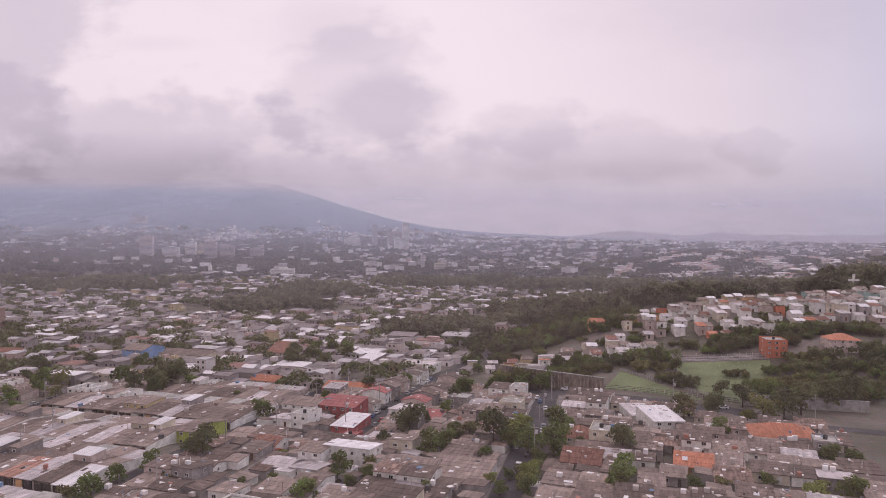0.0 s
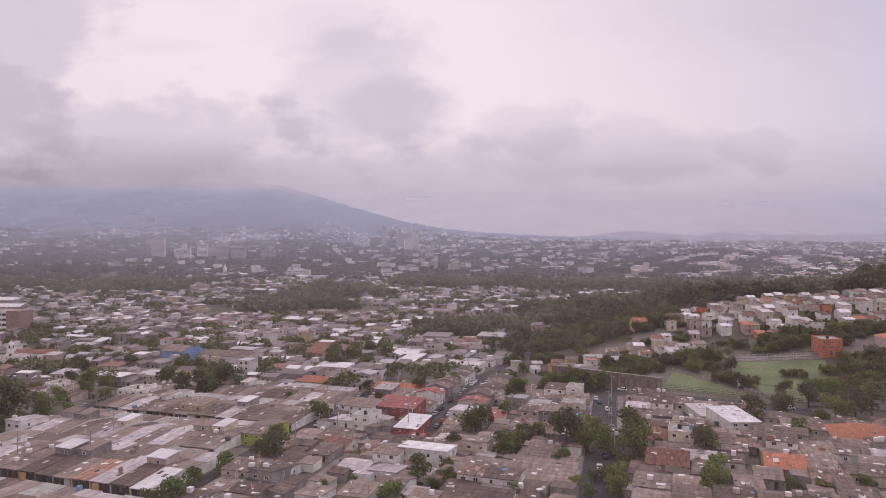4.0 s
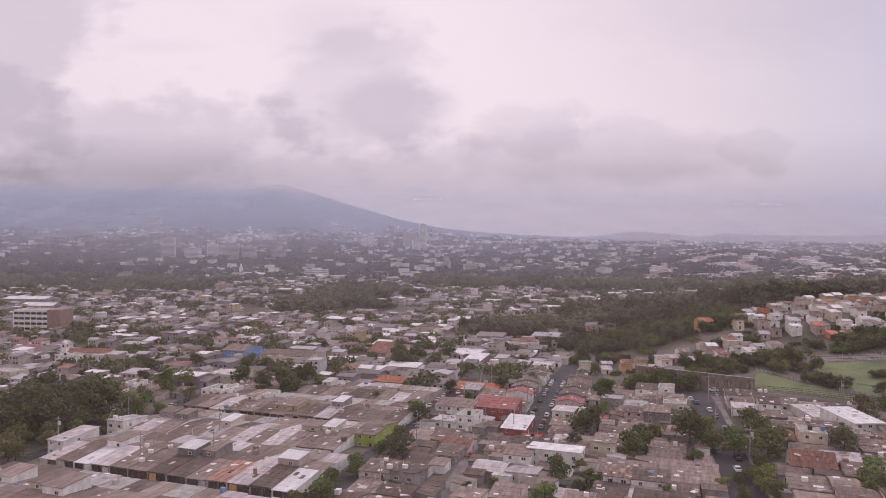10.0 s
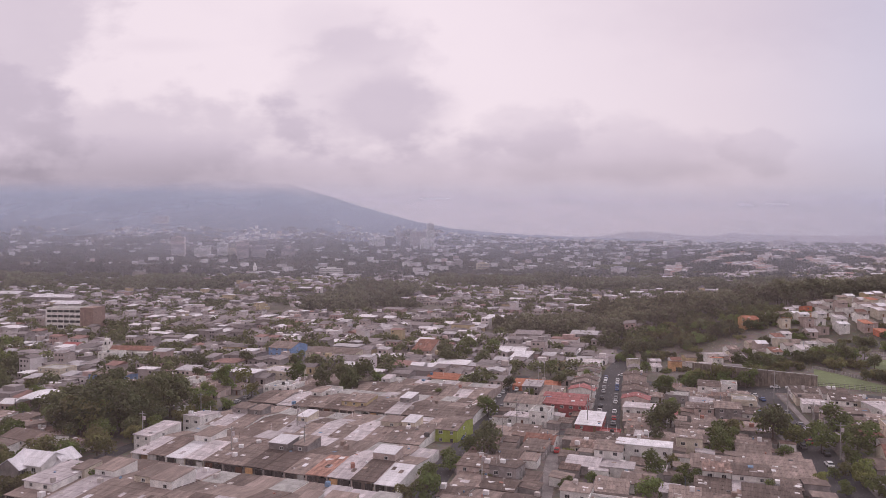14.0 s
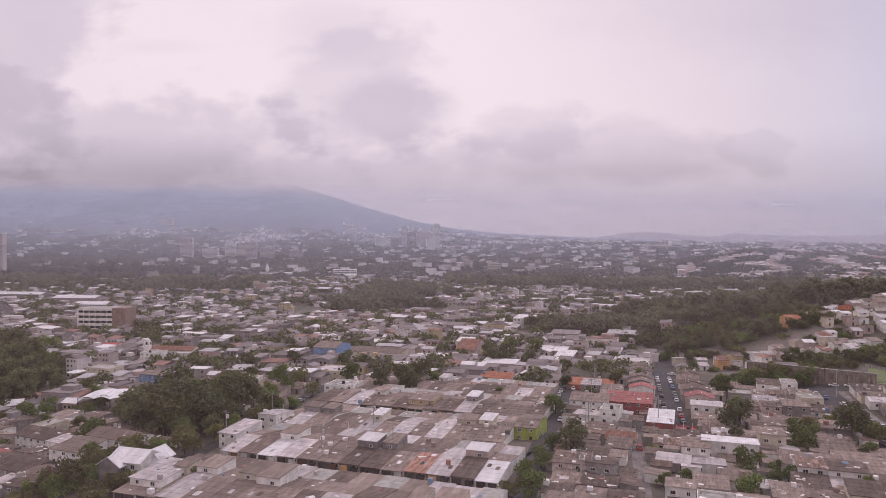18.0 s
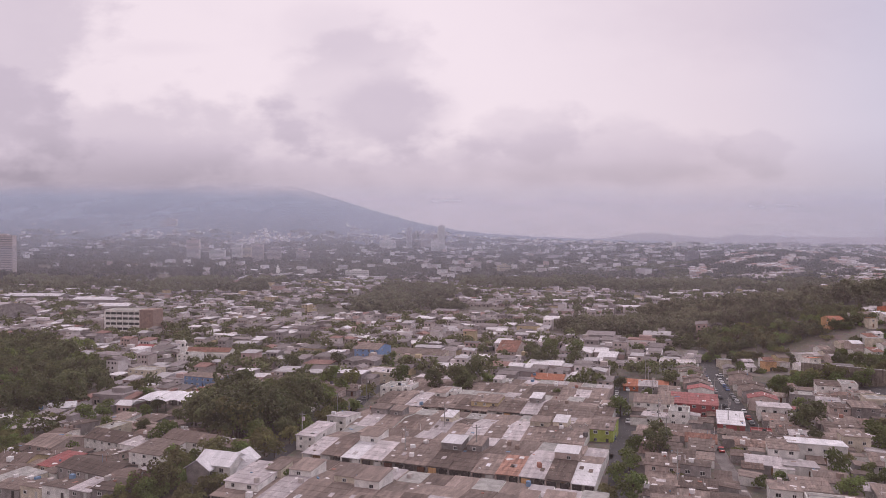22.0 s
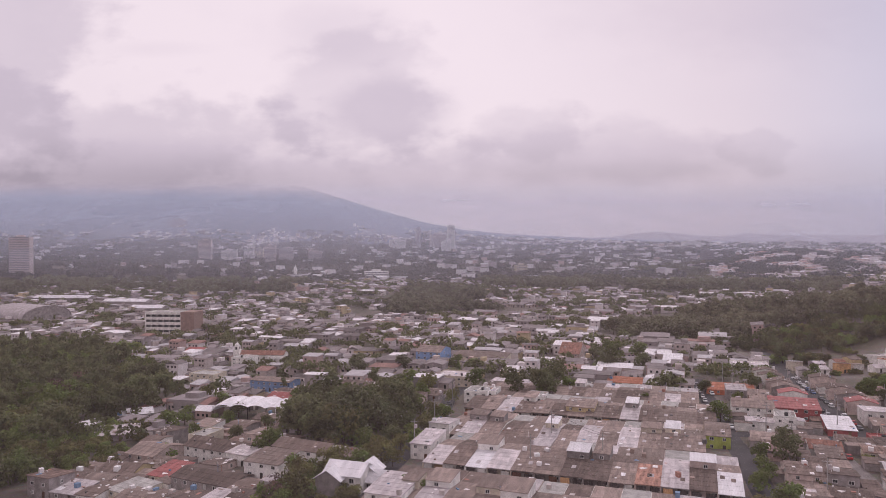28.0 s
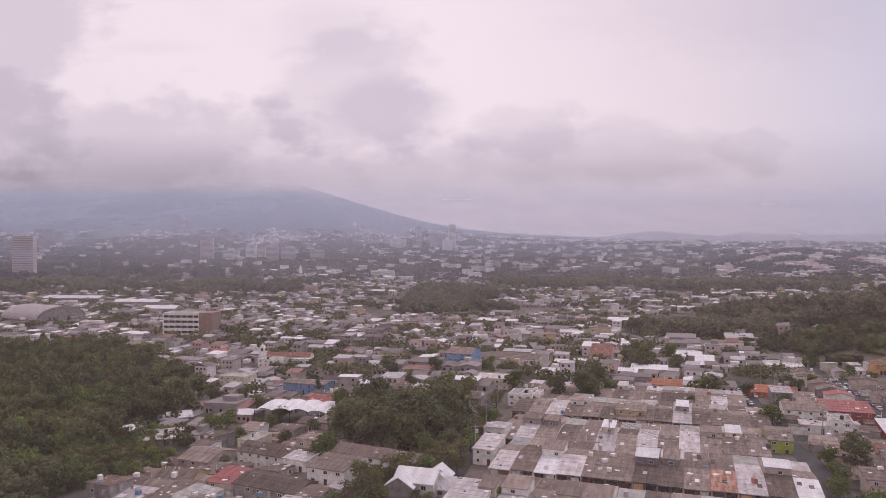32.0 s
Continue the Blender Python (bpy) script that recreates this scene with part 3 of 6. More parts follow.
# ---------------------------------------------------------------- trees
def leaf_cloud(rs, lobes, n, size, flat=False):
    """Small bent leaf sprays over a set of lobes (centre and radii)."""
    verts, faces = [], []
    weights = np.array([l[3] * l[4] for l in lobes])
    pick = rs.choice(len(lobes), n, p=weights / weights.sum())
    for i in pick:
        cx, cy, cz, rx, rz = lobes[i]
        d = rs.normal(size=3)
        d /= np.linalg.norm(d) + 1e-6
        if d[2] < -0.45:
            d[2] *= -0.6
        k = 1.0 - 0.42 * rs.random() ** 1.6
        c = np.array([cx, cy, cz]) + d * np.array([rx, rx, rz]) * k
        nrm = d * 0.8 + rs.normal(size=3) * 0.6 + np.array([0, 0, 0.35])
        nrm /= np.linalg.norm(nrm)
        a = np.cross(nrm, rs.normal(size=3))
        a /= np.linalg.norm(a) + 1e-6
        b = np.cross(nrm, a)
        s = size * rs.uniform(0.6, 1.3)
        q = len(verts)
        if flat:
            verts += [tuple(c - a * s - b * s * 0.55), tuple(c + a * s * 0.9 - b * s * 0.6), tuple(c + a * s + b * s * 0.5 + nrm * s * 0.4), tuple(c - a * s * 0.7 + b * s * 0.65)]
            faces.append((q, q + 1, q + 2, q + 3))
            continue
        verts += [tuple(c - a * s - b * s * 0.55), tuple(c + a * s * 0.9 - b * s * 0.6), tuple(c + a * s + b * s * 0.5),
                  tuple(c - a * s * 0.7 + b * s * 0.65), tuple(c + nrm * s * 0.45)]
        faces += [(q, q + 1, q + 4), (q + 1, q + 2, q + 4), (q + 2, q + 3, q + 4), (q + 3, q, q + 4)]
    return verts, faces


def limb(verts, faces, p, q, r0, r1, n=6):
    p, q = Vector(p), Vector(q)
    d = (q - p).normalized()
    a = d.orthogonal().normalized()
    b = d.cross(a)
    k = len(verts)
    for c, r in ((p, r0), (q, r1)):
        verts.extend(tuple(c + a * math.cos(6.283 * i / n) * r + b * math.sin(6.283 * i / n) * r) for i in range(n))
    faces.extend((k + i, k + (i + 1) % n, k + n + (i + 1) % n, k + n + i) for i in range(n))


def crown_lobes(rs, height, radius, count):
    lobes = [(0, 0, height * 0.58, radius * 0.66, height * 0.38)]
    for i in range(count):
        ang = 6.283 * (i + rs.random() * 0.7) / count
        rr = radius * rs.uniform(0.45, 0.68)
        lobes.append((math.cos(ang) * rr, math.sin(ang) * rr, height * rs.uniform(0.24, 0.82), radius * rs.uniform(0.34, 0.54), height * rs.uniform(0.15, 0.24)))
    return lobes


TREES = {}
TREE_LABEL = {"round": "leafy green street tree with a rounded crown", "dark": "tall dark green broadleaf tree",
              "lime": "bushy tree with bright yellow-green leaves", "olive": "dusty olive-green tree with a loose crown",
              "bare": "half bare tree with dry brown twigs", "tall": "tall narrow dark tree", "shrub": "low round green garden shrub"}
TREE_SPEC = {"round": (8.5, 4.2, 8, 760, 0.36, "LEAF", 1), "dark": (14, 6.2, 10, 1000, 0.48, "LEAF_DARK", 2), "lime": (7.5, 4.2, 8, 720, 0.36, "LEAF_LIME", 3),
             "olive": (9.5, 4.8, 8, 640, 0.40, "LEAF_OLIVE", 4), "bare": (9, 4.0, 6, 170, 0.34, "TWIG", 5), "tall": (15, 3.0, 6, 460, 0.48, "LEAF_DARK", 6),
             "shrub": (2.6, 1.9, 5, 150, 0.30, "LEAF", 7)}
LEAFS = {"LEAF": LEAF, "LEAF_DARK": LEAF_DARK, "LEAF_LIME": LEAF_LIME, "LEAF_OLIVE": LEAF_OLIVE, "TWIG": TWIG}


def tree(kind, x, y, s=1.0, turn=0.0, z=None):
    zz = G(x, y) if z is None else z
    m = Matrix.Translation((x, y, zz - 0.1)) @ pose(0, 0, 0, 0, 0, turn).to_4x4() @ Matrix.Diagonal((s, s, s * (0.9 + 0.2 * ((x * 7.3) % 1)), 1))
    if kind in TREES:
        e = TREES[kind].copy()
        scene.collection.objects.link(e)
        for c in TREES[kind].children:
            k = c.copy()
            scene.collection.objects.link(k)
            k.parent = e
        e.matrix_basis = m
        return e
    height, radius, count, n, size, leafs, seed = TREE_SPEC[kind]
    rs = np.random.RandomState(seed)
    lobes = crown_lobes(rs, height, radius, count)
    e = new("shrub" if kind == "shrub" else "tree")
    tagged(e, TREE_LABEL[kind], "shrub" if kind == "shrub" else "tree")
    tv, tf = [], []
    top = (0.1, 0.1, height * 0.5)
    limb(tv, tf, (0, 0, -0.8), top, height * 0.028, height * 0.017)
    for cx, cy, cz, rx, rz in lobes[1:]:
        limb(tv, tf, top, (cx * 0.9, cy * 0.9, cz), height * 0.013, 0.03, 5)
    part("trunk", (tv, tf), BARK, e)
    part("crown", leaf_cloud(rs, lobes, n, size), LEAFS[leafs], e)
    e.matrix_basis = m
    TREES[kind] = e
    return e


WOODS = {}


def woodland(kind, x, y, s=1.0, turn=0.0, z=None):
    """A patch of close trees, about 30 m across, as one mass."""
    if kind not in WOODS:
        # dusty, dull and broad take the leaf colours greyed for haze
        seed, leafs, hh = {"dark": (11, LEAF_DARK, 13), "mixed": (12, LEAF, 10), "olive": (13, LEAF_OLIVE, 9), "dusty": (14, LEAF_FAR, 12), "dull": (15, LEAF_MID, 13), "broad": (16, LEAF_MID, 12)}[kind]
        rs = np.random.RandomState(seed)
        verts, faces = [], []
        tv, tf = [], []
        for i in range(34 if kind == "broad" else 11):
            ang, rr = rs.random() * 6.283, (27 if kind == "broad" else 15) * math.sqrt(rs.random())
            cx, cy = math.cos(ang) * rr, math.sin(ang) * rr
            h = hh * rs.uniform(0.7, 1.25)
            lobes = [(a + cx, b + cy, c, d, e2) for a, b, c, d, e2 in crown_lobes(rs, h, rs.uniform(4, 6), 6)]
            v, f = leaf_cloud(rs, lobes, 150 if kind == "dusty" else 260 if kind == "broad" else 400, 0.95 if kind == "dusty" else 0.75 if kind == "broad" else 0.56, True)
            q = len(verts)
            verts += v
            faces += [tuple(k + q for k in ff) for ff in f]
            limb(tv, tf, (cx, cy, -1.5), (cx, cy, h * 0.6), 0.3, 0.15)
        q = len(verts)
        verts += tv
        faces += [tuple(k + q for k in ff) for ff in tf]
        me = bpy.data.meshes.new("woodland")
        me.from_pydata(verts, [], faces)
        me.materials.append(leafs)
        WOODS[kind] = me
    ob = new("woodland", WOODS[kind])
    ob.matrix_basis = Matrix.Translation((x, y, (G(x, y) if z is None else z) - 0.3)) @ pose(0, 0, 0, 0, 0, turn) @ Matrix.Diagonal((s, s, s, 1))
    return tagged(ob, "dense mass of green broadleaf trees", "trees", kind="stuff")


# ---------------------------------------------------------------- streets
strip("road", [uv(-2, -75), uv(-2, 60), uv(-1.5, 125)], 6.0, ASPHALT, "narrow grey asphalt street between the blocks", "road")
strip("road", [uv(35.8, 26), uv(36, 90), uv(37, 140), (6, 338), (22, 379), (26, 400)], 9.0, ASPHALT, "wide asphalt street lined with parked cars", "road", 0.054)
strip("road", [uv(90.5, -40), uv(90.3, 38), uv(90, 98)], 8.0, ASPHALT, "dark asphalt street climbing between houses", "road", 0.058)
strip("road", [uv(37, 138), (14, 298), (29, 280), (45, 265), (62, 254), (78, 246), (96, 237), (117, 211), (150, 186), (200, 170)], 8.5, ASPHALT, "grey asphalt road along a retaining wall", "road", 0.062)
strip("road", [uv(25, -75), uv(23, 24)], 3.4, PAVE, "narrow concrete alley", "road", 0.05)
strip("road", [uv(-89.5, -70), uv(-89.5, 0), uv(-95.5, 45), uv(-97, 90)], 5.0, ASPHALT, "narrow street beside the wooded park", "road", 0.05)
strip("road", [uv(0, 27), uv(36, 31)], 6.0, ASPHALT, "short cross street", "road", 0.066)
for a0 in (85.3, 95.4):
    strip("pavement", [uv(a0, -40), uv(a0, 92)], 1.7, PAVE, "concrete pavement beside the street", "pavement", 0.16)
for b0 in (-44.5, -11.5):
    strip("pavement", [uv(-86, b0 + 1), uv(-4, b0 + 1)], 4.2, PAVE, "concrete footway between terraced rows", "pavement", 0.05)



# ---------------------------------------------------------------- single buildings
W_BROWN = mat("brown_brick_wall", (0.32, 0.22, 0.19), 0.85, vary=0.1, dirt=0.2)


def angular_house(x, y, rot):
    e = thing("house", x, y, rot)
    tagged(e, "white-roofed house with several steep gables", "house")
    for cx, cy, w, d, h, turn in ((0, 0, 9.2, 7.5, 4.3, 0), (-2.7, -3.5, 5, 5.8, 3.7, 90), (3.5, 3.3, 5, 5, 4.0, 90), (6.3, 1.2, 4.2, 4.2, 2.6, 0)):
        m = pose(cx, cy, 0, 0, 0, turn)
        part("wall", wall_geo(w, d, h, "gable", 1.8), W_GREY if cx < 0 else W_WHITE, e, at=m)
        part("roof", roof_geo(w, d, h, "gable", 1.8, 0.7), WHITE_ROOF, e, at=m)
        for k in (-1, 1):
            window(e, m @ pose(k * w / 4, -d / 2, h - 1.9), 1.2, 1.1)
    TAKEN.append((x, y, 9))


def tent_roof(x, y, rot):
    """Wavy white membrane roof on posts."""
    e = thing("membrane_roof", x, y, rot)
    tagged(e, "wavy white membrane roof on steel posts", "tent")
    nx, ny, w, d = 40, 10, 27, 15
    v, f = [], []
    for k in (0, 1):
        for j in range(ny + 1):
            for i in range(nx + 1):
                u, t = i / nx, j / ny
                z = 4.2 + 1.7 * abs(math.sin(u * math.pi * 4)) ** 0.8 * math.sin(math.pi * (0.15 + 0.7 * t)) + 0.5 * math.sin(u * 3)
                v.append((-w / 2 + w * u, -d / 2 + d * t, z + (0.05 if k else 0)))
    n = (nx + 1) * (ny + 1)
    for j in range(ny):
        for i in range(nx):
            a = j * (nx + 1) + i
            f += [(n + a, n + a + 1, n + a + nx + 2, n + a + nx + 1), (a, a + nx + 1, a + nx + 2, a + 1)]
    part("membrane", (v, f), WHITE_ROOF, e)
    for i in range(5):
        for s in (-1, 1):
            part("post", one_box(-w / 2 + w * i / 4 - 0.1, -w / 2 + w * i / 4 + 0.1, s * (d / 2 - 0.1) - 0.1, s * (d / 2 - 0.1) + 0.1, -1, 4.6), DARKMETAL, e)
    TAKEN.append((x, y, 11))


def banded_block(x, y, rot, w, d, floors, fh, wall, label, name="office_building", side=None, base=-3):
    """Block with a window band on every floor, split into panes."""
    e = thing(name, x, y, rot)
    tagged(e, label, "building")
    h = floors * fh
    part("wall", one_box(-w / 2, w / 2, -d / 2, d / 2, base, h), wall, e)
    part("parapet", parapet_geo(w, d, h, 0.9, 0.4), wall, e)
    part("roof", one_box(-w / 2 + 0.5, w / 2 - 0.5, -d / 2 + 0.5, d / 2 - 0.5, h - 0.2, h + 0.1), CONCRETE, e)
    for k in range(floors):
        z = k * fh + fh * 0.35
        shared_part("window_band", (w, fh), lambda: one_box(-w / 2 + 0.8, w / 2 - 0.8, -0.06, 0.04, 0, fh * 0.45), GLASS, e, pose(0, -d / 2, z))
        shared_part("window_band", (d, fh, 1), lambda: one_box(-d / 2 + 0.8, d / 2 - 0.8, -0.06, 0.04, 0, fh * 0.45), GLASS, e, pose(w / 2, 0, z, 0, 0, 90))
    n = int(w / 4)
    for i in range(n + 1):
        part("pier", one_box(-w / 2 + w * i / n - 0.25, -w / 2 + w * i / n + 0.25, -d / 2 - 0.14, -d / 2, 0, h), wall, e)
    if side:
        part("stair_block", one_box(w / 2 + 0.01, w / 2 + side, -d / 2 - 1, d / 2 - 2, base, h + 1.2), W_BROWN, e)
    return e


def church(x, y, rot):
    e = thing("church", x, y, rot)
    tagged(e, "white church with a domed bell tower and dusty red roof", "church")
    part("nave", wall_geo(25, 9, 4.4, "gable", 1.7), W_WHITE, e)
    part("nave_roof", roof_geo(25, 9, 4.4, "gable", 1.7, 0.4), TILE_DARK, e)
    part("side_aisle", one_box(4, 13.5, -7.5, -4.45, -2, 3.6), W_WHITE, e)
    for k in range(4):
        window(e, pose(-8 + 3.2 * k, -4.5, 1.3), 0.9, 2.0)
    for k in range(3):
        window(e, pose(5.6 + 3 * k, -7.5, 1.0), 0.9, 1.7)
    t = part("tower", one_box(-15.4, -12.0, -5.4, -2.0, -2, 6.6), W_WHITE, e)
    part("cornice", one_box(-15.6, -11.8, -5.6, -1.8, 6.6, 6.95), W_WHITE, t)
    part("belfry", one_box(-15.1, -12.3, -5.1, -2.3, 6.95, 9.2), W_WHITE, t)
    v, f = [], []
    n = 10
    for r, z in ((1.35, 9.2), (1.3, 9.8), (0.9, 10.4), (0.3, 10.8), (0.08, 11.8)):
        v += [(-13.7 + r * math.cos(6.283 * i / n), -3.7 + r * math.sin(6.283 * i / n), z) for i in range(n)]
    for k in range(4):
        f += [(k * n + i, k * n + (i + 1) % n, (k + 1) * n + (i + 1) % n, (k + 1) * n + i) for i in range(n)]
    part("cupola", (v, f), W_WHITE, t)
    for side in (0, 1):
        shared_part("belfry_opening", (1,), lambda: one_box(-0.5, 0.5, -0.05, 0.02, 0, 1.5), GLASS, t, pose(-13.7, -5.1, 7.3) if side == 0 else pose(-12.3, -3.7, 7.3, 0, 0, 90))
    TAKEN.append((x, y, 15))


def vault_hall(x, y, rot, w, d, h, rise, label, material):
    e = thing("hall", x, y, rot)
    tagged(e, label, "hall")
    prof = [(-d / 2, -3), (d / 2, -3), (d / 2, h)] + [(d / 2 * math.cos(a), h + rise * math.sin(a)) for a in np.linspace(0.15, math.pi - 0.15, 11)] + [(-d / 2, h)]
    part("wall", extrude_x(prof, -w / 2, w / 2), W_GREY, e)
    up = [(d / 2 * 1.03 * math.cos(a), h + 0.05 + rise * math.sin(a)) for a in np.linspace(0, math.pi, 15)]
    lo = [(y2, z2 + 0.2) for y2, z2 in up]
    part("vault_roof", extrude_x(lo + up[::-1], -w / 2 - 0.5, w / 2 + 0.5), material, e)
    TAKEN.append((x, y, max(w, d) / 2))


angular_house(-171.0, 175.0, -18)
tent_roof(-217.5, 271.0, -12)
church(-249.0, 405.0, -4)
banded_block(-349.0, 527.0, -6, 27, 16, 4, 3.7, W_WHITE, "white four-storey office block with dark window bands", side=10)
TAKEN.append((-345, 527, 24))
vault_hall(-487.0, 590.0, -28, 46, 40, 5, 9, "sports hall with a pale vaulted roof", ZINC)
for hx, hy, hw, hd in ((-455, 700, 44, 16), (-540, 745, 60, 18), (-410, 640, 30, 14)):
    house(hx, hy, -6, hw, hd, 6, "gable", 2.0, W_GREY, WHITE_ROOF, "long warehouse with a white sheet roof", "warehouses", 1, 0, name="warehouse")


def tower_block(x, y, w, d, floors, wall, label, fh=3.1):
    e = thing("tower_block", x, y, 8)
    tagged(e, label, "tower")
    h = floors * fh
    part("wall", one_box(-w / 2, w / 2, -d / 2, d / 2, -20, h), wall, e)
    part("roof_house", one_box(-w / 5, w / 5, -d / 5, d / 5, h, h + 3), wall, e)
    for k in range(floors):
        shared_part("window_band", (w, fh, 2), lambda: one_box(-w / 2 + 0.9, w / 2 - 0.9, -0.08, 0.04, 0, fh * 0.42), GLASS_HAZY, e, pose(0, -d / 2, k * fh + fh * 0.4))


# dark glass paled with distance: the haze sits in its base colour
GLASS_HAZY = mat("haze_grey_window_glass", (0.22, 0.205, 0.225), 0.3, vary=0.2, dirt=0.1)
W_TOWER = mat("pinkish_tower_wall", (0.50, 0.43, 0.43), 0.85, vary=0.08, dirt=0.12)
W_TOWER_GREY = mat("grey_tower_wall", (0.48, 0.45, 0.49), 0.85, vary=0.08, dirt=0.12)
for tx, ty, tw, td, fl, wm, lb in (
        (-893, 1262, 34, 16, 24, W_TOWER, "tall slab tower with close floor bands"),
        (-775, 1880, 32, 20, 19, W_TOWER, "tall pinkish apartment tower"), (-715, 1890, 40, 20, 10, W_WHITE, "white apartment block in the distance"),
        (-665, 1900, 26, 20, 14, W_WHITE, "white apartment tower in the distance"), (-640, 1905, 22, 18, 12, W_CREAM, "cream apartment tower in the distance"),
        (-600, 1860, 30, 18, 15, W_TOWER, "pinkish apartment tower in the distance"), (-560, 1870, 36, 18, 12, W_TOWER, "pinkish apartment block in the distance"),
        (-490, 1900, 36, 18, 9, W_TOWER, "pinkish apartment block in the distance"), (-1230, 2900, 60, 25, 8, W_TOWER, "distant pinkish hotel block on a slope"),
        (-310, 2500, 56, 24, 12, W_WHITE, "white striped office block"), (-240, 2600, 18, 18, 24, W_TOWER_GREY, "slender grey tower in the distance"),
        (-170, 2640, 56, 26, 16, W_TOWER, "broad pinkish office block"), (-122, 2500, 24, 20, 29, W_WHITE, "tall white twin tower"),
        (-140, 2380, 28, 20, 14, W_WHITE, "white apartment tower in the distance"), (-258, 1165, 38, 26, 5, W_WHITE, "white office block with dark bays"),
        (0, 1372, 22, 16, 6, W_CREAM, "cream cube office building"), (446, 1612, 24, 20, 12, GLASS_HAZY, "dark glass office tower"),
        (860, 2900, 70, 30, 8, W_WHITE, "white office block in the distance"), (1340, 3000, 80, 30, 8, W_TOWER, "pinkish office block in the distance"), (470, 2500, 40, 20, 8, W_WHITE, "white office block in the distance")):
    tower_block(tx, ty, tw, td, fl, wm, lb)

church_far = thing("church", -405, 1275, 0)
tagged(church_far, "small white domed church among distant trees", "church")
part("nave", one_box(-6, 22, -6, 6, -6, 7), W_WHITE, church_far)
part("tower", one_box(-10, -5, -3, 3, -6, 15), W_WHITE, church_far)
part("spire", ([(-10, -3, 15), (-5, -3, 15), (-5, 3, 15), (-10, 3, 15), (-7.5, 0, 24)], [(0, 1, 4), (1, 2, 4), (2, 3, 4), (3, 0, 4)]), W_WHITE, church_far)


# ---------------------------------------------------------------- retaining walls, playing field, cross
def ribbed_wall(p, q, h, ribs, material, label):
    (x0, y0), (x1, y1) = p, q
    n = math.hypot(x1 - x0, y1 - y0)
    e = thing("retaining_wall", (x0 + x1) / 2, (y0 + y1) / 2, math.degrees(math.atan2(y1 - y0, x1 - x0)))
    tagged(e, label, "wall", kind="structure")
    part("panel", one_box(-n / 2, n / 2, -0.2, 0.5, -4, h), material, e)
    for i in range(ribs):
        k = -n / 2 + n * (i + 0.5) / ribs
        hh = h + 0.35 * math.sin(i * 2.3)
        shared_part("rib", (round(hh, 1),), lambda: one_box(-0.22, 0.22, -0.55, -0.2, -4, hh), material, e, pose(k, 0, 0))
    part("coping", one_box(-n / 2 - 0.1, n / 2 + 0.1, -0.3, 0.6, h, h + 0.15), CONCRETE, e)


BANK = mat("stained_retaining_wall", (0.27, 0.225, 0.19), 0.92, vary=0.1, dirt=0.4, scale=0.4)
ribbed_wall((25, 290), (61, 263.5), 6.5, 28, BANK, "tall stained concrete retaining wall with upright ribs")
ribbed_wall((104, 243), (142, 233), 3.6, 8, CONCRETE, "pale concrete retaining wall below the trees")


def patch_sheet(name, corners, n, material, label, category, lift=0.09):
    (ax, ay), (bx, by), (cx, cy), (dx, dy) = corners
    v, f = [], []
    for j in range(n + 1):
        for i in range(n + 1):
            s, t = i / n, j / n
            x = (ax * (1 - s) + bx * s) * (1 - t) + (dx * (1 - s) + cx * s) * t
            y = (ay * (1 - s) + by * s) * (1 - t) + (dy * (1 - s) + cy * s) * t
            v.append((x, y, G(x, y) + lift))
    for j in range(n):
        for i in range(n):
            a = j * (n + 1) + i
            f.append((a, a + 1, a + n + 2, a + n + 1))
    return tagged(mesh_ob(name, v, f, material, smooth=True), label, category, kind="structure")


TURF = mat("worn_green_turf", (0.145, 0.175, 0.085), 0.95, vary=0.0, dirt=0.3, scale=0.06, fine=0.9)
patch_sheet("playing_field", ((95, 251), (112, 241), (139, 297), (99, 304)), 20, TURF, "worn green playing field on a slope", "field")
patch_sheet("lawn", ((62, 267), (95, 247), (87, 262), (75, 293)), 14, TURF, "sloping green lawn below a pale railing", "lawn")
patch_sheet("court", ((101, 305), (139, 298.5), (147, 306), (108, 312)), 10, PAVE, "dusty court above the playing field", "court", 0.1)


def fence(p, q, h, step, label, rail=None):
    (x0, y0), (x1, y1) = p, q
    n = int(math.hypot(x1 - x0, y1 - y0) / step)
    e = new("fence")
    tagged(e, label, "fence")
    for i in range(n + 1):
        x, y = x0 + (x1 - x0) * i / n, y0 + (y1 - y0) * i / n
        shared_part("post", (h,), lambda: one_box(-0.09, 0.09, -0.09, 0.09, -0.5, h), CONCRETE, e, pose(x, y, G(x, y)))
    v, f = [], []
    for i in range(n):
        xa, ya, xb, yb = x0 + (x1 - x0) * i / n, y0 + (y1 - y0) * i / n, x0 + (x1 - x0) * (i + 1) / n, y0 + (y1 - y0) * (i + 1) / n
        za, zb = G(xa, ya), G(xb, yb)
        for k in (0.3, 0.65, 0.98):
            q2 = len(v)
            v += [(xa, ya, za + h * k - 0.06), (xb, yb, zb + h * k - 0.06), (xb, yb, zb + h * k + 0.06), (xa, ya, za + h * k + 0.06),
                  (xa, ya + 0.06, za + h * k - 0.06), (xb, yb + 0.06, zb + h * k - 0.06), (xb, yb + 0.06, zb + h * k + 0.06), (xa, ya + 0.06, za + h * k + 0.06)]
            f += [(q2, q2 + 1, q2 + 2, q2 + 3), (q2 + 4, q2 + 7, q2 + 6, q2 + 5), (q2 + 3, q2 + 2, q2 + 6, q2 + 7), (q2, q2 + 4, q2 + 5, q2 + 1)]
    part("rail", (v, f), rail or DARKMETAL, e)


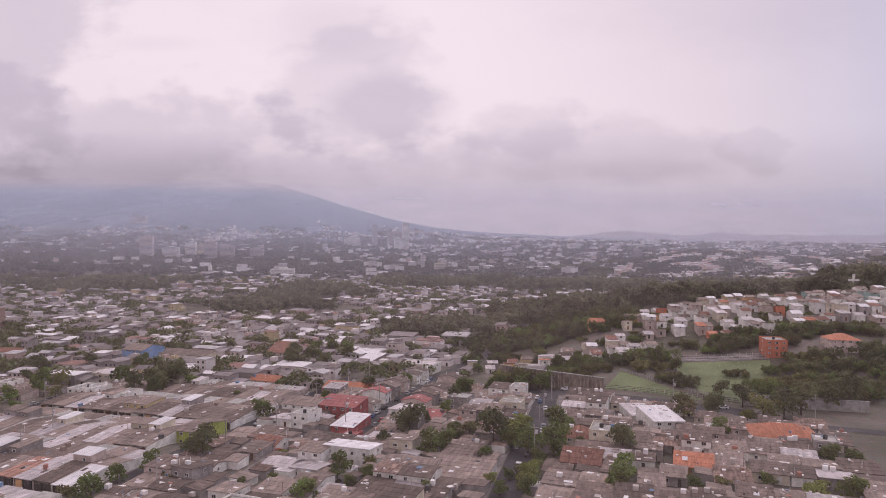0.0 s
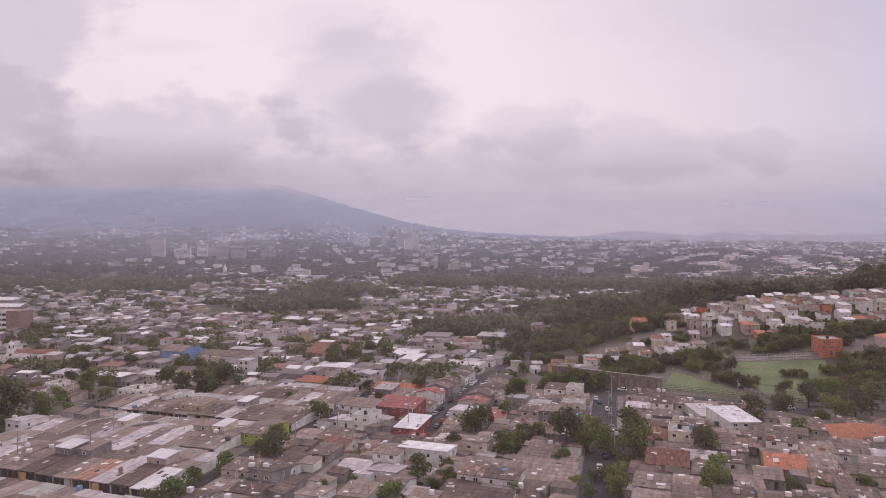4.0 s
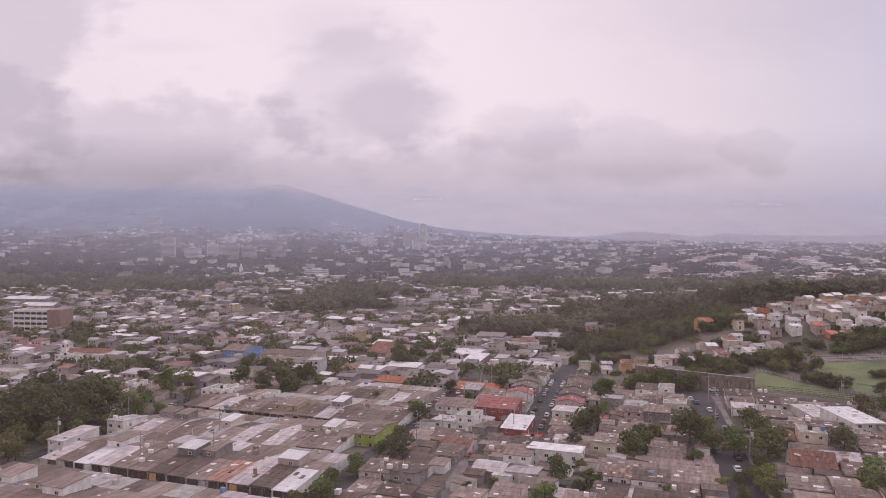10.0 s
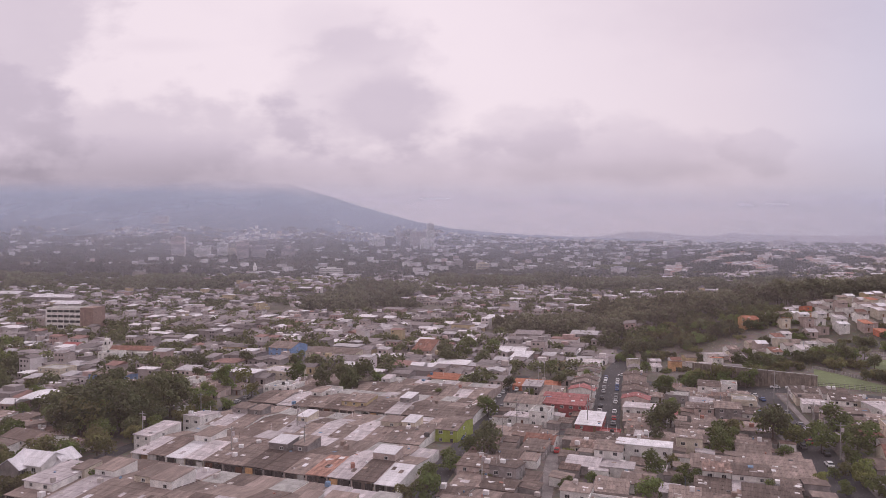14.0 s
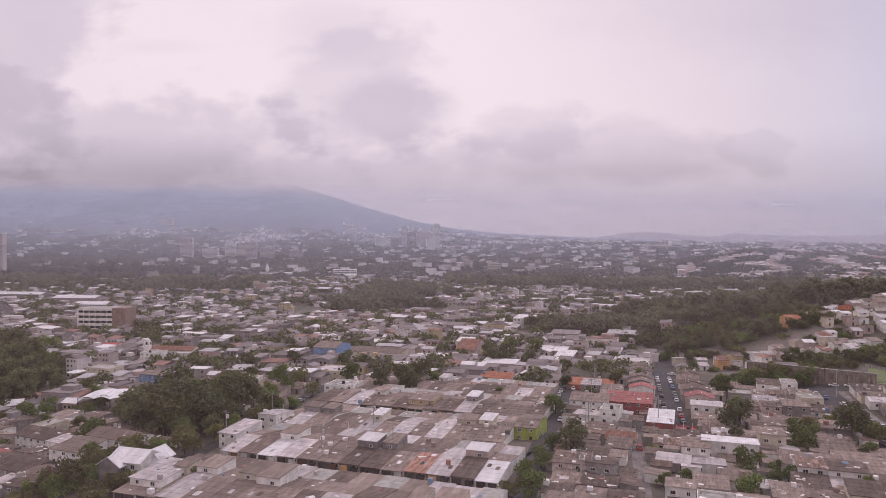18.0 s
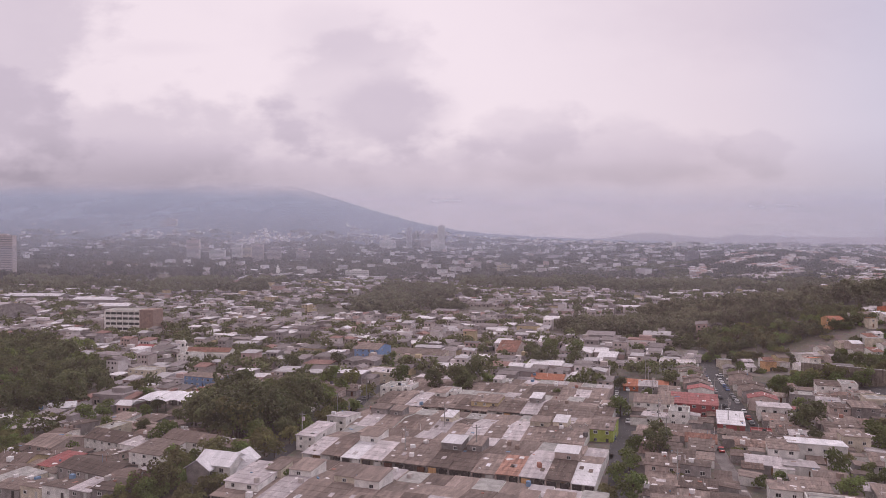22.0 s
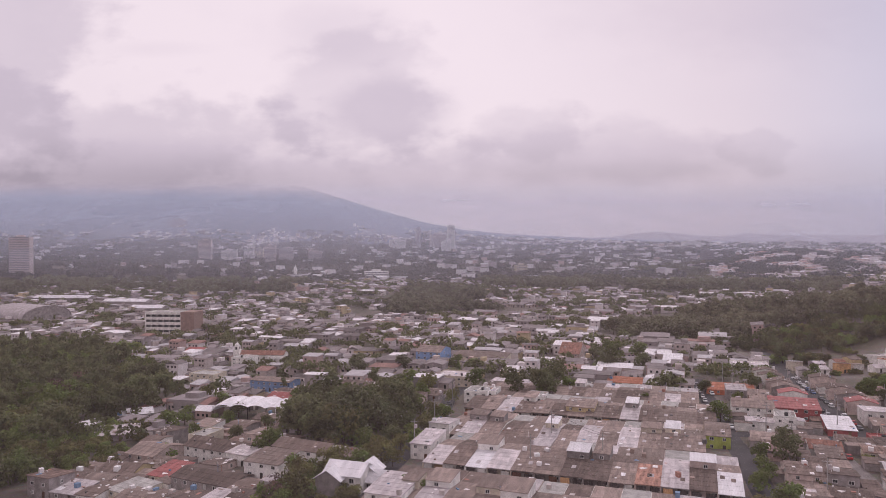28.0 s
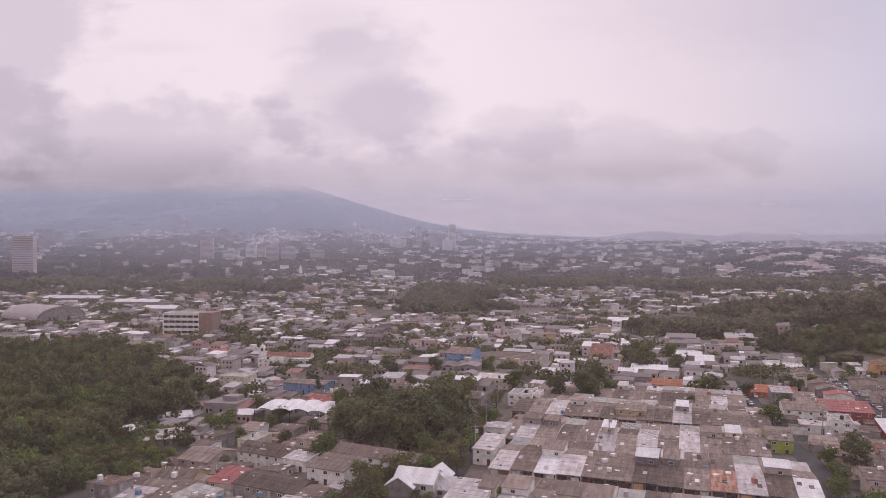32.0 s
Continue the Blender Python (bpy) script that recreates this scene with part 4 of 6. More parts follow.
fence((61, 266), (106, 243), 1.8, 1.6, "dark metal fence along the playing field")
fence((75, 294), (85, 271), 1.1, 1.3, "pale balustrade curving beside the lawn", CONCRETE)
fence((91, 262), (104, 246), 1.1, 1.3, "pale railing beside the playing field", CONCRETE)
fence((103, 306), (138, 299.5), 3.0, 2.5, "tall mesh fence behind the playing field")
cross = thing("hilltop_cross", 248, 424, 0)
tagged(cross, "tall white concrete cross on the hilltop", "cross")
part("upright", one_box(-0.6, 0.6, -0.5, 0.5, -2, 11), W_WHITE, cross)
part("crossbar", one_box(-3.2, 3.2, -0.45, 0.45, 6.8, 8.0), W_WHITE, cross)


def pole(x, y, h=9.5, lamp=False):
    e = thing("utility_pole", x, y, ROT)
    tagged(e, "concrete utility pole with a crossarm", "pole", "utility poles")
    v, f = [], []
    limb(v, f, (0, 0, -0.5), (0, 0, h), 0.17, 0.10, 8)
    part("shaft", (v, f), CONCRETE, e)
    part("crossarm", one_box(-1.1, 1.1, -0.06, 0.06, h - 0.8, h - 0.66), CONCRETE, e)
    if lamp:
        part("transformer", one_box(0.15, 0.75, -0.3, 0.3, h - 2.4, h - 1.4), ZINC, e)


def cable(p, q, sag=0.7):
    c = bpy.data.curves.new("cable", "CURVE")
    c.dimensions, c.bevel_depth = "3D", 0.03
    s = c.splines.new("POLY")
    s.points.add(8)
    for i in range(9):
        t = i / 8
        s.points[i].co = (p[0] + (q[0] - p[0]) * t, p[1] + (q[1] - p[1]) * t, p[2] + (q[2] - p[2]) * t - sag * 4 * t * (1 - t), 1)
    c.materials.append(DARKMETAL)
    ob = new("cable", c)
    return tagged(ob, "thin dark overhead cable", "cable", "overhead cables")


for line in (((-66, 165), (-59, 195), (-52, 225), (-44.5, 256), (-37, 287), (-31, 312)), ((24.7, 183.5), (29, 205), (34, 230), (40, 252)), ((79.6, 240.7), (114.8, 215.4), (150, 205)),
             ((-30, 226), (-22, 258), (-14, 290), (-8, 318)), ((-157, 200), (-152, 232), (-146, 262)), ((-118, 216), (-110, 186)), ((-128, 184.5),)):
    for i, (x, y) in enumerate(line):
        pole(x, y, 9.5, i % 2 == 0)
        if i:
            x0, y0 = line[i - 1]
            for k in (-0.9, 0.9):
                cable((x0 + k, y0, G(x0, y0) + 8.9), (x + k, y, G(x, y) + 8.9))


# ---------------------------------------------------------------- cars
CAR_PAINT = {"white": mat("white_car_paint", (0.72, 0.72, 0.73), 0.3, vary=0.05, dirt=0.08), "red": mat("red_car_paint", (0.40, 0.03, 0.03), 0.3, vary=0.1, dirt=0.08),
             "grey": mat("grey_car_paint", (0.19, 0.19, 0.20), 0.3, metal=0.3, vary=0.3, dirt=0.08), "black": mat("black_car_paint", (0.025, 0.025, 0.028), 0.25, vary=0.2, dirt=0.08),
             "blue": mat("blue_car_paint", (0.05, 0.10, 0.25), 0.3, vary=0.1, dirt=0.08), "silver": mat("silver_car_paint", (0.42, 0.42, 0.43), 0.3, metal=0.4, vary=0.1, dirt=0.08)}
RUBBER = mat("tyre_rubber", (0.02, 0.02, 0.02), 0.9, vary=0.1, dirt=0.1)


def car(x, y, rot, colour):
    e = thing("car", x, y, rot, G(x, y) + 0.07)
    e.scale = (0.82, 0.82, 0.82)
    tagged(e, "%s parked car on the street" % colour, "car", "parked cars")
    prof = [(-2.1, 0.28), (2.05, 0.28), (2.12, 0.6), (2.0, 0.86), (1.0, 0.98), (-1.25, 1.0), (-2.05, 0.88), (-2.15, 0.6)]
    shared_part("body", (1,), lambda: extrude_x(prof, -0.85, 0.85), CAR_PAINT[colour], e, Matrix())
    cab = [(-1.75, 0.98), (1.0, 0.98), (0.45, 1.38), (-1.2, 1.40)]
    shared_part("cabin_glass", (1,), lambda: extrude_x(cab, -0.74, 0.74), GLASS, e, Matrix())
    top = [(-1.22, 1.385), (0.47, 1.375), (0.4, 1.46), (-1.1, 1.48)]
    shared_part("roof_panel", (1,), lambda: extrude_x(top, -0.73, 0.73), CAR_PAINT[colour], e, Matrix())

    def wheel():
        v, f = [], []
        limb(v, f, (-0.1, 0, 0), (0.1, 0, 0), 0.31, 0.31, 12)
        f += [tuple(range(12))[::-1], tuple(range(12, 24))]
        return v, f
    for sx in (-0.82, 0.82):
        for sy in (-1.3, 1.3):
            shared_part("wheel", (1,), wheel, RUBBER, e, pose(sx, sy, 0.31))


rnd = random.Random(77)
PAINTS = ("white", "grey", "grey", "black", "silver", "red", "blue", "white", "silver")
VROT = -math.degrees(math.atan2(V.x, V.y))
for a, b0, b1, gap in ((33.2, 32, 132, 6.6), (38.2, 36, 134, 7.4), (-4.2, 10, 120, 8.6), (0.2, 34, 118, 10.5)):
    b = b0
    while b < b1:
        if rnd.random() < 0.78:
            x, y = uv(a + (b - b0) * 0.012, b)
            car(x, y, VROT + rnd.choice((0, 180)) + rnd.uniform(-2, 2), rnd.choice(PAINTS))
        b += gap * rnd.uniform(0.8, 1.3)
for a, b, c in ((89.5, 20, "black"), (85.6, 34, "white"), (91.4, 33, "white"), (91.2, 39, "silver"), (91, 45, "white"), (84.8, 50, "black"), (90.6, 52, "grey"), (88, 30, "red"),
                (84.6, 62, "silver"), (89.9, 66, "grey"), (86, 84, "blue"), (92, 6, "black"), (88.2, 12, "white"), (84.5, 90, "white"), (88.9, 74, "white"), (85.6, 26, "grey")):
    x, y = uv(a + 2.3, b)
    car(x, y, VROT + 4, c)
for a, b, c in ((24, 4, "red"), (44, 129, "white"), (60, 120, "silver"), (96, 104, "white"), (101, 103.5, "white"), (12, 26.5, "white"), (20, 23.6, "white"), (47, 133, "grey"), (41, 139, "white"), (-88, -20, "grey"), (-91, 20, "black"), (-93, 30, "silver"), (-93.6, 38, "grey"), (-90.5, 12, "white"), (108, 101, "grey"), (150, 92, "white")):
    x, y = uv(a, b)
    car(x, y, VROT if abs(a) > 80 and a < 0 or a == 24 else ROT + 90, c)


# ---------------------------------------------------------------- houses with a face of their own
house(-71.4, 212.9, ROT, 6.5, 15.0, 4.2, "gable", 1.0, W_GREEN, ASB, "two-storey house with a lime green front", "houses of the town", 2, 2)
house(-23.0, 188.1, ROT, 13.5, 8.0, 4.2, "back", 0.7, W_WHITE, WHITE_ROOF, "long white two-storey house with a pale metal roof", "houses of the town", 2, 2)
house(-6.7, 179.8, ROT, 13.9, 11.0, 2.1, "gable", 1.6, W_WHITE, ASB, "white gabled workshop with a grey roof", "houses of the town", 1, 2)
house(5.5, 175.0, ROT, 15.0, 12.0, 2.1, "mono", 1.2, W_WHITE, ASB, "wide white house with patched rusty and grey roofs", "houses of the town", 1, 2)
house(-46.5, 247.5, ROT, 12.7, 12.0, 4.2, "gable", 1.5, W_WHITE, ASB, "white two-storey house with a grey sheet roof", "houses of the town", 2, 2)
house(-33.8, 245.1, ROT, 14.8, 11.0, 4.2, "mono", 1.4, W_RED, REDSHEET, "maroon and white two-storey house with a red roof", "houses of the town", 2, 2)
house(-28.5, 228.0, ROT, 7.8, 13.0, 2.1, "mono", 1.2, W_RED, WHITE_ROOF, "red house under a wide white metal roof", "houses of the town", 1, 2)
house(-10.7, 237.3, ROT, 9.7, 10.0, 4.2, "back", 0.6, W_WHITE, ZINC, "white two-storey house with a pale roof", "houses of the town", 2, 2)
house(-2.7, 236.3, ROT, 7.8, 8.0, 2.1, "mono", 1.0, W_WHITE, REDSHEET, "low annex with a dark red roof", "houses of the town", 1, 2)
house(-26.6, 210.5, ROT, 5.6, 6.0, 2.1, "flat", 0.0, W_RED, REDSHEET, "small red painted house", "houses of the town", 1, 2)
house(-37.3, 288.7, ROT, 17.0, 13.0, 2.1, "gable", 1.6, W_TERRA, TILE, "terracotta painted house with an orange roof", "houses of the town", 1, 2)
house(-35.8, 362.3, ROT, 9.0, 22.0, 2.1, "mono", 1.4, W_GREY, WHITE_ROOF, "long hall with a white sheet roof", "houses of the town", 1, 2)
house(-8.8, 337.5, ROT, 15.9, 12.0, 4.2, "flat", 0.0, W_WHITE, ZINC, "white corner building with a curved pale roof", "houses of the town", 2, 2)
house(82.0, 370.9, 0, 7.2, 9.0, 4.2, "gable", 1.4, W_ORANGE, TILE, "small orange house on the wooded hill", "houses of the town", 2, 2)
house(-135.9, 272.9, ROT, 8.9, 10.0, 4.2, "flat", 0.0, W_WHITE, CONCRETE, "white and maroon two-storey house with balconies", "houses of the town", 2, 2)
house(-116.0, 263.1, ROT, 6.4, 9.0, 4.2, "flat", 0.0, W_WHITE, CONCRETE, "beige two-storey house with a flat roof", "houses of the town", 2, 2)
house(-103.1, 247.3, ROT, 9.2, 9.0, 4.2, "mono", 0.8, W_YELLOW, ASB, "ochre house with an orange wall", "houses of the town", 2, 2)
house(-154.2, 369.2, ROT, 12.9, 16.0, 6.4, "gable", 2.0, W_BLUE, ASB, "large blue building with a grey roof", "houses of the town", 3, 2)
house(-130.0, 364.9, ROT, 27.3, 10.0, 4.2, "mono", 1.2, W_CREAM, ASB, "long two-storey arcade of shops", "houses of the town", 2, 2)
house(-143.6, 310.2, ROT, 15.4, 13.0, 4.2, "flat", 0.0, W_CREAM, ZINC, "long pale flat-roofed building", "houses of the town", 2, 2)
house(-82.0, 380.2, ROT, 10.4, 24.0, 4.2, "gable", 4.0, W_PINK, TILE_DARK, "large hall with a dark red-brown roof", "houses of the town", 2, 2)
house(-73.7, 305.3, ROT, 13.7, 10.0, 2.1, "gable", 1.5, W_CREAM, TILE, "low house with a terracotta roof", "houses of the town", 1, 2)
house(-153.2, 201.0, ROT, 5.6, 12.0, 4.2, "mono", 0.8, W_WHITE, ZINC, "two-storey white end house with a zinc roof", "houses of the town", 2, 2)
house(-148.9, 224.3, ROT, 6.3, 10.0, 4.2, "back", 0.9, W_WHITE, ZINC, "white two-storey house with a zinc roof", "houses of the town", 2, 2)
house(-132.4, 273.4, ROT, 6.7, 9.0, 4.2, "flat", 0.0, W_WHITE, ZINC, "white two-storey house with a red balcony", "houses of the town", 2, 2)
house(-211.5, 212.0, -26, 21.0, 9.0, 4.2, "gable", 1.7, W_WHITE, ASB_DARK, "row of two-storey white houses with a grey roof", "houses of the town", 2, 2)
house(-192.3, 189.5, -22, 10.3, 9.0, 4.2, "mono", 1.0, W_WHITE, ASB, "white two-storey house with balconies", "houses of the town", 2, 2)
house(-231.8, 214.4, -22, 10.2, 12.0, 4.2, "gable", 1.6, W_PINK, ASB, "pale pink two-storey house with a grey roof", "houses of the town", 2, 2)
house(-203.4, 203.6, -26, 7.6, 5.6, 3.3, "mono", 0.5, W_WHITE, ZINC, "white garage wing with a pale sheet roof", "houses of the town", 1, 2)
house(-185.0, 197.5, -26, 16.5, 8.0, 4.2, "gable", 1.3, W_WHITE, ASB_DARK, "white two-storey house with a long dark roof", "houses of the town", 2, 2)
house(-233.5, 199.0, -14, 10.5, 9.0, 2.3, "gable", 1.6, W_YELLOW, ASB_DARK, "low ochre house with a weathered grey roof", "houses of the town", 1, 2)
house(-224.5, 184.0, -30, 9.0, 8.5, 2.2, "mono", 0.5, W_CREAM, CONCRETE, "low cream house with a concrete slab roof", "houses of the town", 1, 2)
house(-206.0, 187.0, -26, 19.0, 10.0, 2.2, "gable", 1.2, W_GREY, ASB_DARK, "long low house with a weathered grey roof", "houses of the town", 1, 2)
house(-219.8, 195.1, -22, 7.3, 9.0, 2.1, "mono", 1.2, W_CREAM, REDSHEET, "low house with a red painted roof", "houses of the town", 1, 2)
house(-223.9, 326.4, -20, 20.0, 9.0, 4.6, "gable", 0.8, W_BLUE, ASB, "light blue two-storey building", "houses of the town", 2, 2)
house(-261.3, 348.7, -20, 13.7, 10.0, 4.2, "flat", 0.0, W_CREAM, CONCRETE, "cream two-storey house with a terrace", "houses of the town", 2, 2)
house(-256.7, 395.2, -20, 10.2, 10.0, 4.2, "flat", 0.0, W_WHITE, CONCRETE, "small white block with a flat roof", "houses of the town", 2, 2)
house(-291.1, 421.4, -15, 10.6, 9.0, 4.2, "gable", 1.5, W_WHITE, REDSHEET, "white house with a red tiled roof", "houses of the town", 2, 2)
house(-212.3, 293.8, -20, 11.2, 9.0, 2.1, "gable", 1.6, W_RED, REDSHEET, "low brick-red roofed house", "houses of the town", 1, 2)
house(-262.2, 271.3, 25, 11.8, 8.0, 2.1, "mono", 0.6, W_GREY, WHITE_ROOF, "small white roofed shed among trees", "houses of the town", 1, 2)
house(-256.3, 243.9, 15, 12.9, 10.0, 2.1, "mono", 0.8, W_GREY, ZINC, "pale roofed shed among trees", "houses of the town", 1, 2)
house(-159.9, 164.2, -20, 8.3, 12.0, 4.2, "mono", 0.8, W_WHITE, ZINC, "two-storey grey and white house with a zinc roof", "houses of the town", 2, 2)
house(65.6, 210.5, 2, 8.8, 17.0, 4.2, "mono", 0.5, W_WHITE, WHITE_ROOF, "large white sheet roofed workshop", "houses of the town", 2, 2)
house(63.4, 227.5, 2, 7.0, 14.0, 2.1, "mono", 0.6, W_WHITE, ZINC, "white walled house with a pale roof", "houses of the town", 1, 2)
house(94.7, 194.8, -12, 17.1, 14.0, 2.1, "hip", 2.6, W_WHITE, TILE, "bungalow with a wide orange tiled roof", "houses of the town", 1, 2)
house(61.5, 170.5, ROT, 8.9, 12.0, 2.1, "gable", 1.8, W_ORANGE, TILE, "orange walled house with an orange tiled roof", "houses of the town", 1, 2)
house(69.2, 169.5, ROT, 7.5, 10.0, 2.1, "mono", 1.0, W_ORANGE, ASB, "peach coloured house with a white roof", "houses of the town", 1, 2)
house(173.1, 305.0, -8, 12.0, 12.0, 4.2, "hip", 2.2, W_PINK, TILE, "two-storey villa with red tiled roofs", "houses of the town", 2, 2)
house(143.6, 304.5, -10, 8.7, 11.0, 6.4, "flat", 0.0, W_TERRA, CONCRETE, "terracotta painted block house", "houses of the town", 3, 2)
house(35.9, 175.9, ROT, 9.8, 11.0, 2.1, "gable", 2.2, W_CREAM, TILE_DARK, "brown roofed house with gable end", "houses of the town", 1, 2)
house(38.6, 196.4, ROT, 6.5, 10.0, 2.1, "hip", 2.2, W_CREAM, TILE_DARK, "house with an old clay tiled roof", "houses of the town", 1, 2)
house(44.6, 192.6, ROT, 6.3, 10.0, 4.2, "flat", 0.0, W_CREAM, CONCRETE, "cream two-storey house with a flat roof", "houses of the town", 2, 2)
house(-47.7, 200.7, ROT, 8.0, 9.0, 2.1, "gable", 1.2, W_WHITE, TILE_DARK, "house with a dark red roof and pale gable", "houses of the town", 1, 2)

TREE_PLAN = (
    "round 40 156 0.75, lime 20 197 0.83, round 30 185 1.24, lime 22 169 0.72, round 20 160 0.67, round 9 276 0.93, round 2 247 0.60, "
    "round 1 196 0.88, lime 96 220 0.61, dark 89 228 0.52, round 56 154 0.49, lime 80 149 0.72, round 87 148 0.83, olive 101 220 1.01, "
    "dark 110 225 0.84, dark 118 230 0.86, dark 131 237 0.81, dark 139 240 0.90, dark 103 240 0.60, "
    "dark 96 287 0.49, olive 33 280 0.94, round 22 287 0.80, round 18 331 0.68, round 40 274 1.03, dark 52 311 0.60, "
    "round 60 314 0.82, lime 82 214 0.40, shrub 79 161 0.69, shrub 81 160 0.68, shrub 76 160 0.68, round 74 159 0.40, olive 62 154 0.40, "
    "lime 20 202 0.88, lime 26 217 0.76, round 34 202 1.10, round 25 179 0.58, lime 20 166 0.61, lime 12 169 0.45, round 38 190 0.40, "
    "round 4 208 0.76, round 22 279 0.92, round 10 277 1.01, round 32 286 1.00, round -18 174 0.47, olive -18 182 0.40, "
    "dark 90 233 0.57, round -14 302 0.66, dark -16 201 0.40, round -21 167 0.45, olive 26 200 0.40, round 42 162 0.79, "
    "round -27 321 0.77, round -17 169 0.46, olive -65 169 0.40, round -60 240 0.96, round 1 239 0.44, tall -4 227 0.42, lime 21 211 0.74, "
    "lime 21 221 0.59, round 24 191 0.97, round 17 172 0.40, round 14 162 0.44, olive 20 173 0.40, round -2 162 0.52, dark 6 260 0.49, "
    "olive 25 282 0.92, round 32 277 0.91, dark 19 363 0.81, round 37 391 1.08, olive 11 446 0.74, dark -29 287 0.54, round -47 166 0.40, "
    "lime -42 190 0.40, dark -107 287 0.88, dark -122 283 0.70, round -112 278 0.87, round -144 342 0.95, dark -168 342 0.65, round -78 158 0.86, "
    "round -73 179 0.72, round -78 171 0.62, round -68 193 0.63, olive -83 158 0.51, dark -56 344 0.69, dark -49 284 0.48, round -39 253 0.60, "
    "round -77 267 0.49, dark -188 334 0.75, olive -175 273 0.76, round -136 342 0.88, dark -74 359 0.80, round -60 396 1.10, dark 4 442 0.85, "
    "shrub -79 235 0.70, round -40 171 0.40, olive -181 165 0.79, bare -186 165 0.83, olive -162 189 0.61, round -155 167 0.59, dark -111 277 0.83, "
    "round -100 288 0.95, round -157 277 0.76, olive -169 167 0.40, round -184 162 0.64, olive -170 162 0.57, round -172 227 1.23, dark -223 266 0.53, "
    "bare -179 198 0.67, round -224 258 0.65, olive -166 256 0.71, round -157 248 0.58, round -65 364 1.34, dark -153 364 0.61, dark -112 280 0.85, "
    "round -228 213 0.67, dark -214 232 0.44, round -240 260 0.92, round -243 252 0.98, dark -207 244 0.40, olive -183 178 0.77, bare -187 173 0.62, "
    "olive -176 184 0.85, round -170 203 0.88, round -235 287 0.87, dark -72 344 0.68, round -49 375 1.21, round -164 292 1.04, olive -155 290 0.83, "
    "dark -178 306 0.50, round -160 252 0.89, olive -146 269 0.64, round -136 303 1.08, dark -257 299 0.65, olive -245 298 0.85, round -230 259 0.55, "
    "tall -218 317 0.48, round -157 169 0.58, lime -172 170 0.40, tall -349 396 0.93, tall -350 337 0.68, bare -305 299 1.26, bare -311 324 1.09, ")


def in_forest(x, y):
    """Wooded park beside the town."""
    if 150 < y < 440:
        edge = -246 - 22 * sm(y, 190, 240) + 6 * sm(y, 240, 300) - 16 * sm(y, 300, 350) - 50 * sm(y, 350, 412)
        return x < edge
    return False


for item in TREE_PLAN.split(", "):
    if item.strip():
        kind, tx, ty, ts = item.split()
        tree(kind, float(tx), float(ty), float(ts), (float(tx) * 37) % 360)
        if kind != "shrub":
            TAKEN.append((float(tx), float(ty), 1.2))

CORNER = ((-183, 172), (-184, 168), (-172, 160), (-188, 159), (-158, 170), (-184, 163), (-181, 178), (-176, 184))
# grove between the park and the terraces
rnd = random.Random(31)
for i in range(34):
    x, y = rnd.uniform(-196, -165), rnd.uniform(203, 246)
    x += (y - 222) * 0.14
    kind = rnd.choice(("dark", "dark", "dark", "round", "olive"))
    tree(kind, x, y, rnd.uniform(0.9, 1.3) if kind == "dark" else rnd.uniform(1.0, 1.5), rnd.uniform(0, 360))
    TAKEN.append((x, y, 3))
for i in range(12):
    tx, ty = uv(-93 + rnd.uniform(-5, 3), -48 + i * 6 + rnd.uniform(-2, 2))
    tree(rnd.choice(("round", "olive", "dark")), tx, ty, rnd.uniform(0.5, 0.8), rnd.uniform(0, 360))
for tx, ty in CORNER:
    woodland(rnd.choice(("olive", "mixed")), tx, ty, rnd.uniform(0.3, 0.42), rnd.uniform(0, 360))
# park
y = 165.0
while y < 440:
    x = -430.0
    while x < -235:
        xx, yy = x + rnd.uniform(-5, 5), y + rnd.uniform(-5, 5)
        if in_forest(xx + 7, yy):
            woodland(rnd.choice(("mixed", "olive", "dark", "mixed")) if yy < 300 else rnd.choice(("dark", "dark", "mixed")), xx, yy, rnd.uniform(0.62, 0.9), rnd.uniform(0, 360))
        x += 17
    y += 15
for i in range(16):
    woodland(rnd.choice(("mixed", "olive")), rnd.uniform(-272, -238), rnd.uniform(205, 262), rnd.uniform(0.28, 0.42), rnd.uniform(0, 360))
# trees round the field and on the slope
for x0, x1, y0, y1, n, size in ((142, 205, 246, 296, 24, 0.46), (117, 146, 243, 284, 20, 0.36), (76, 98, 284, 312, 11, 0.42), (86, 97, 262, 276, 5, 0.30), (44, 70, 290, 316, 14, 0.36), (100, 200, 313, 337, 30, 0.36),
                               (15, 50, 296, 312, 7, 0.3), (160, 260, 250, 300, 14, 0.5), (120, 230, 205, 232, 8, 0.4), (24, 60, 292, 302, 7, 0.26)):
    for i in range(n):
        woodland(rnd.choice(("mixed", "dark", "olive")), rnd.uniform(x0, x1), rnd.uniform(y0, y1), size * rnd.uniform(0.8, 1.2), rnd.uniform(0, 360))
tree("dark", 101, 253, 0.5, 40)
# wooded ridge behind the terraces on the hill
for i in range(52):
    y = rnd.uniform(428, 560)
    x = rnd.uniform(-45 + (y - 425) * 0.3, 360)
    woodland("broad", x, y, rnd.uniform(0.75, 1.0), rnd.uniform(0, 360))
for i in range(24):
    y = rnd.uniform(610, 900)
    woodland("broad", rnd.uniform(-182, -100) - (y - 640) * 0.06, y, rnd.uniform(0.6, 1.05), rnd.uniform(0, 360))
for i in range(12):
    woodland("dull", rnd.uniform(-215, -75), rnd.uniform(600, 900), rnd.uniform(0.4, 0.7), rnd.uniform(0, 360))

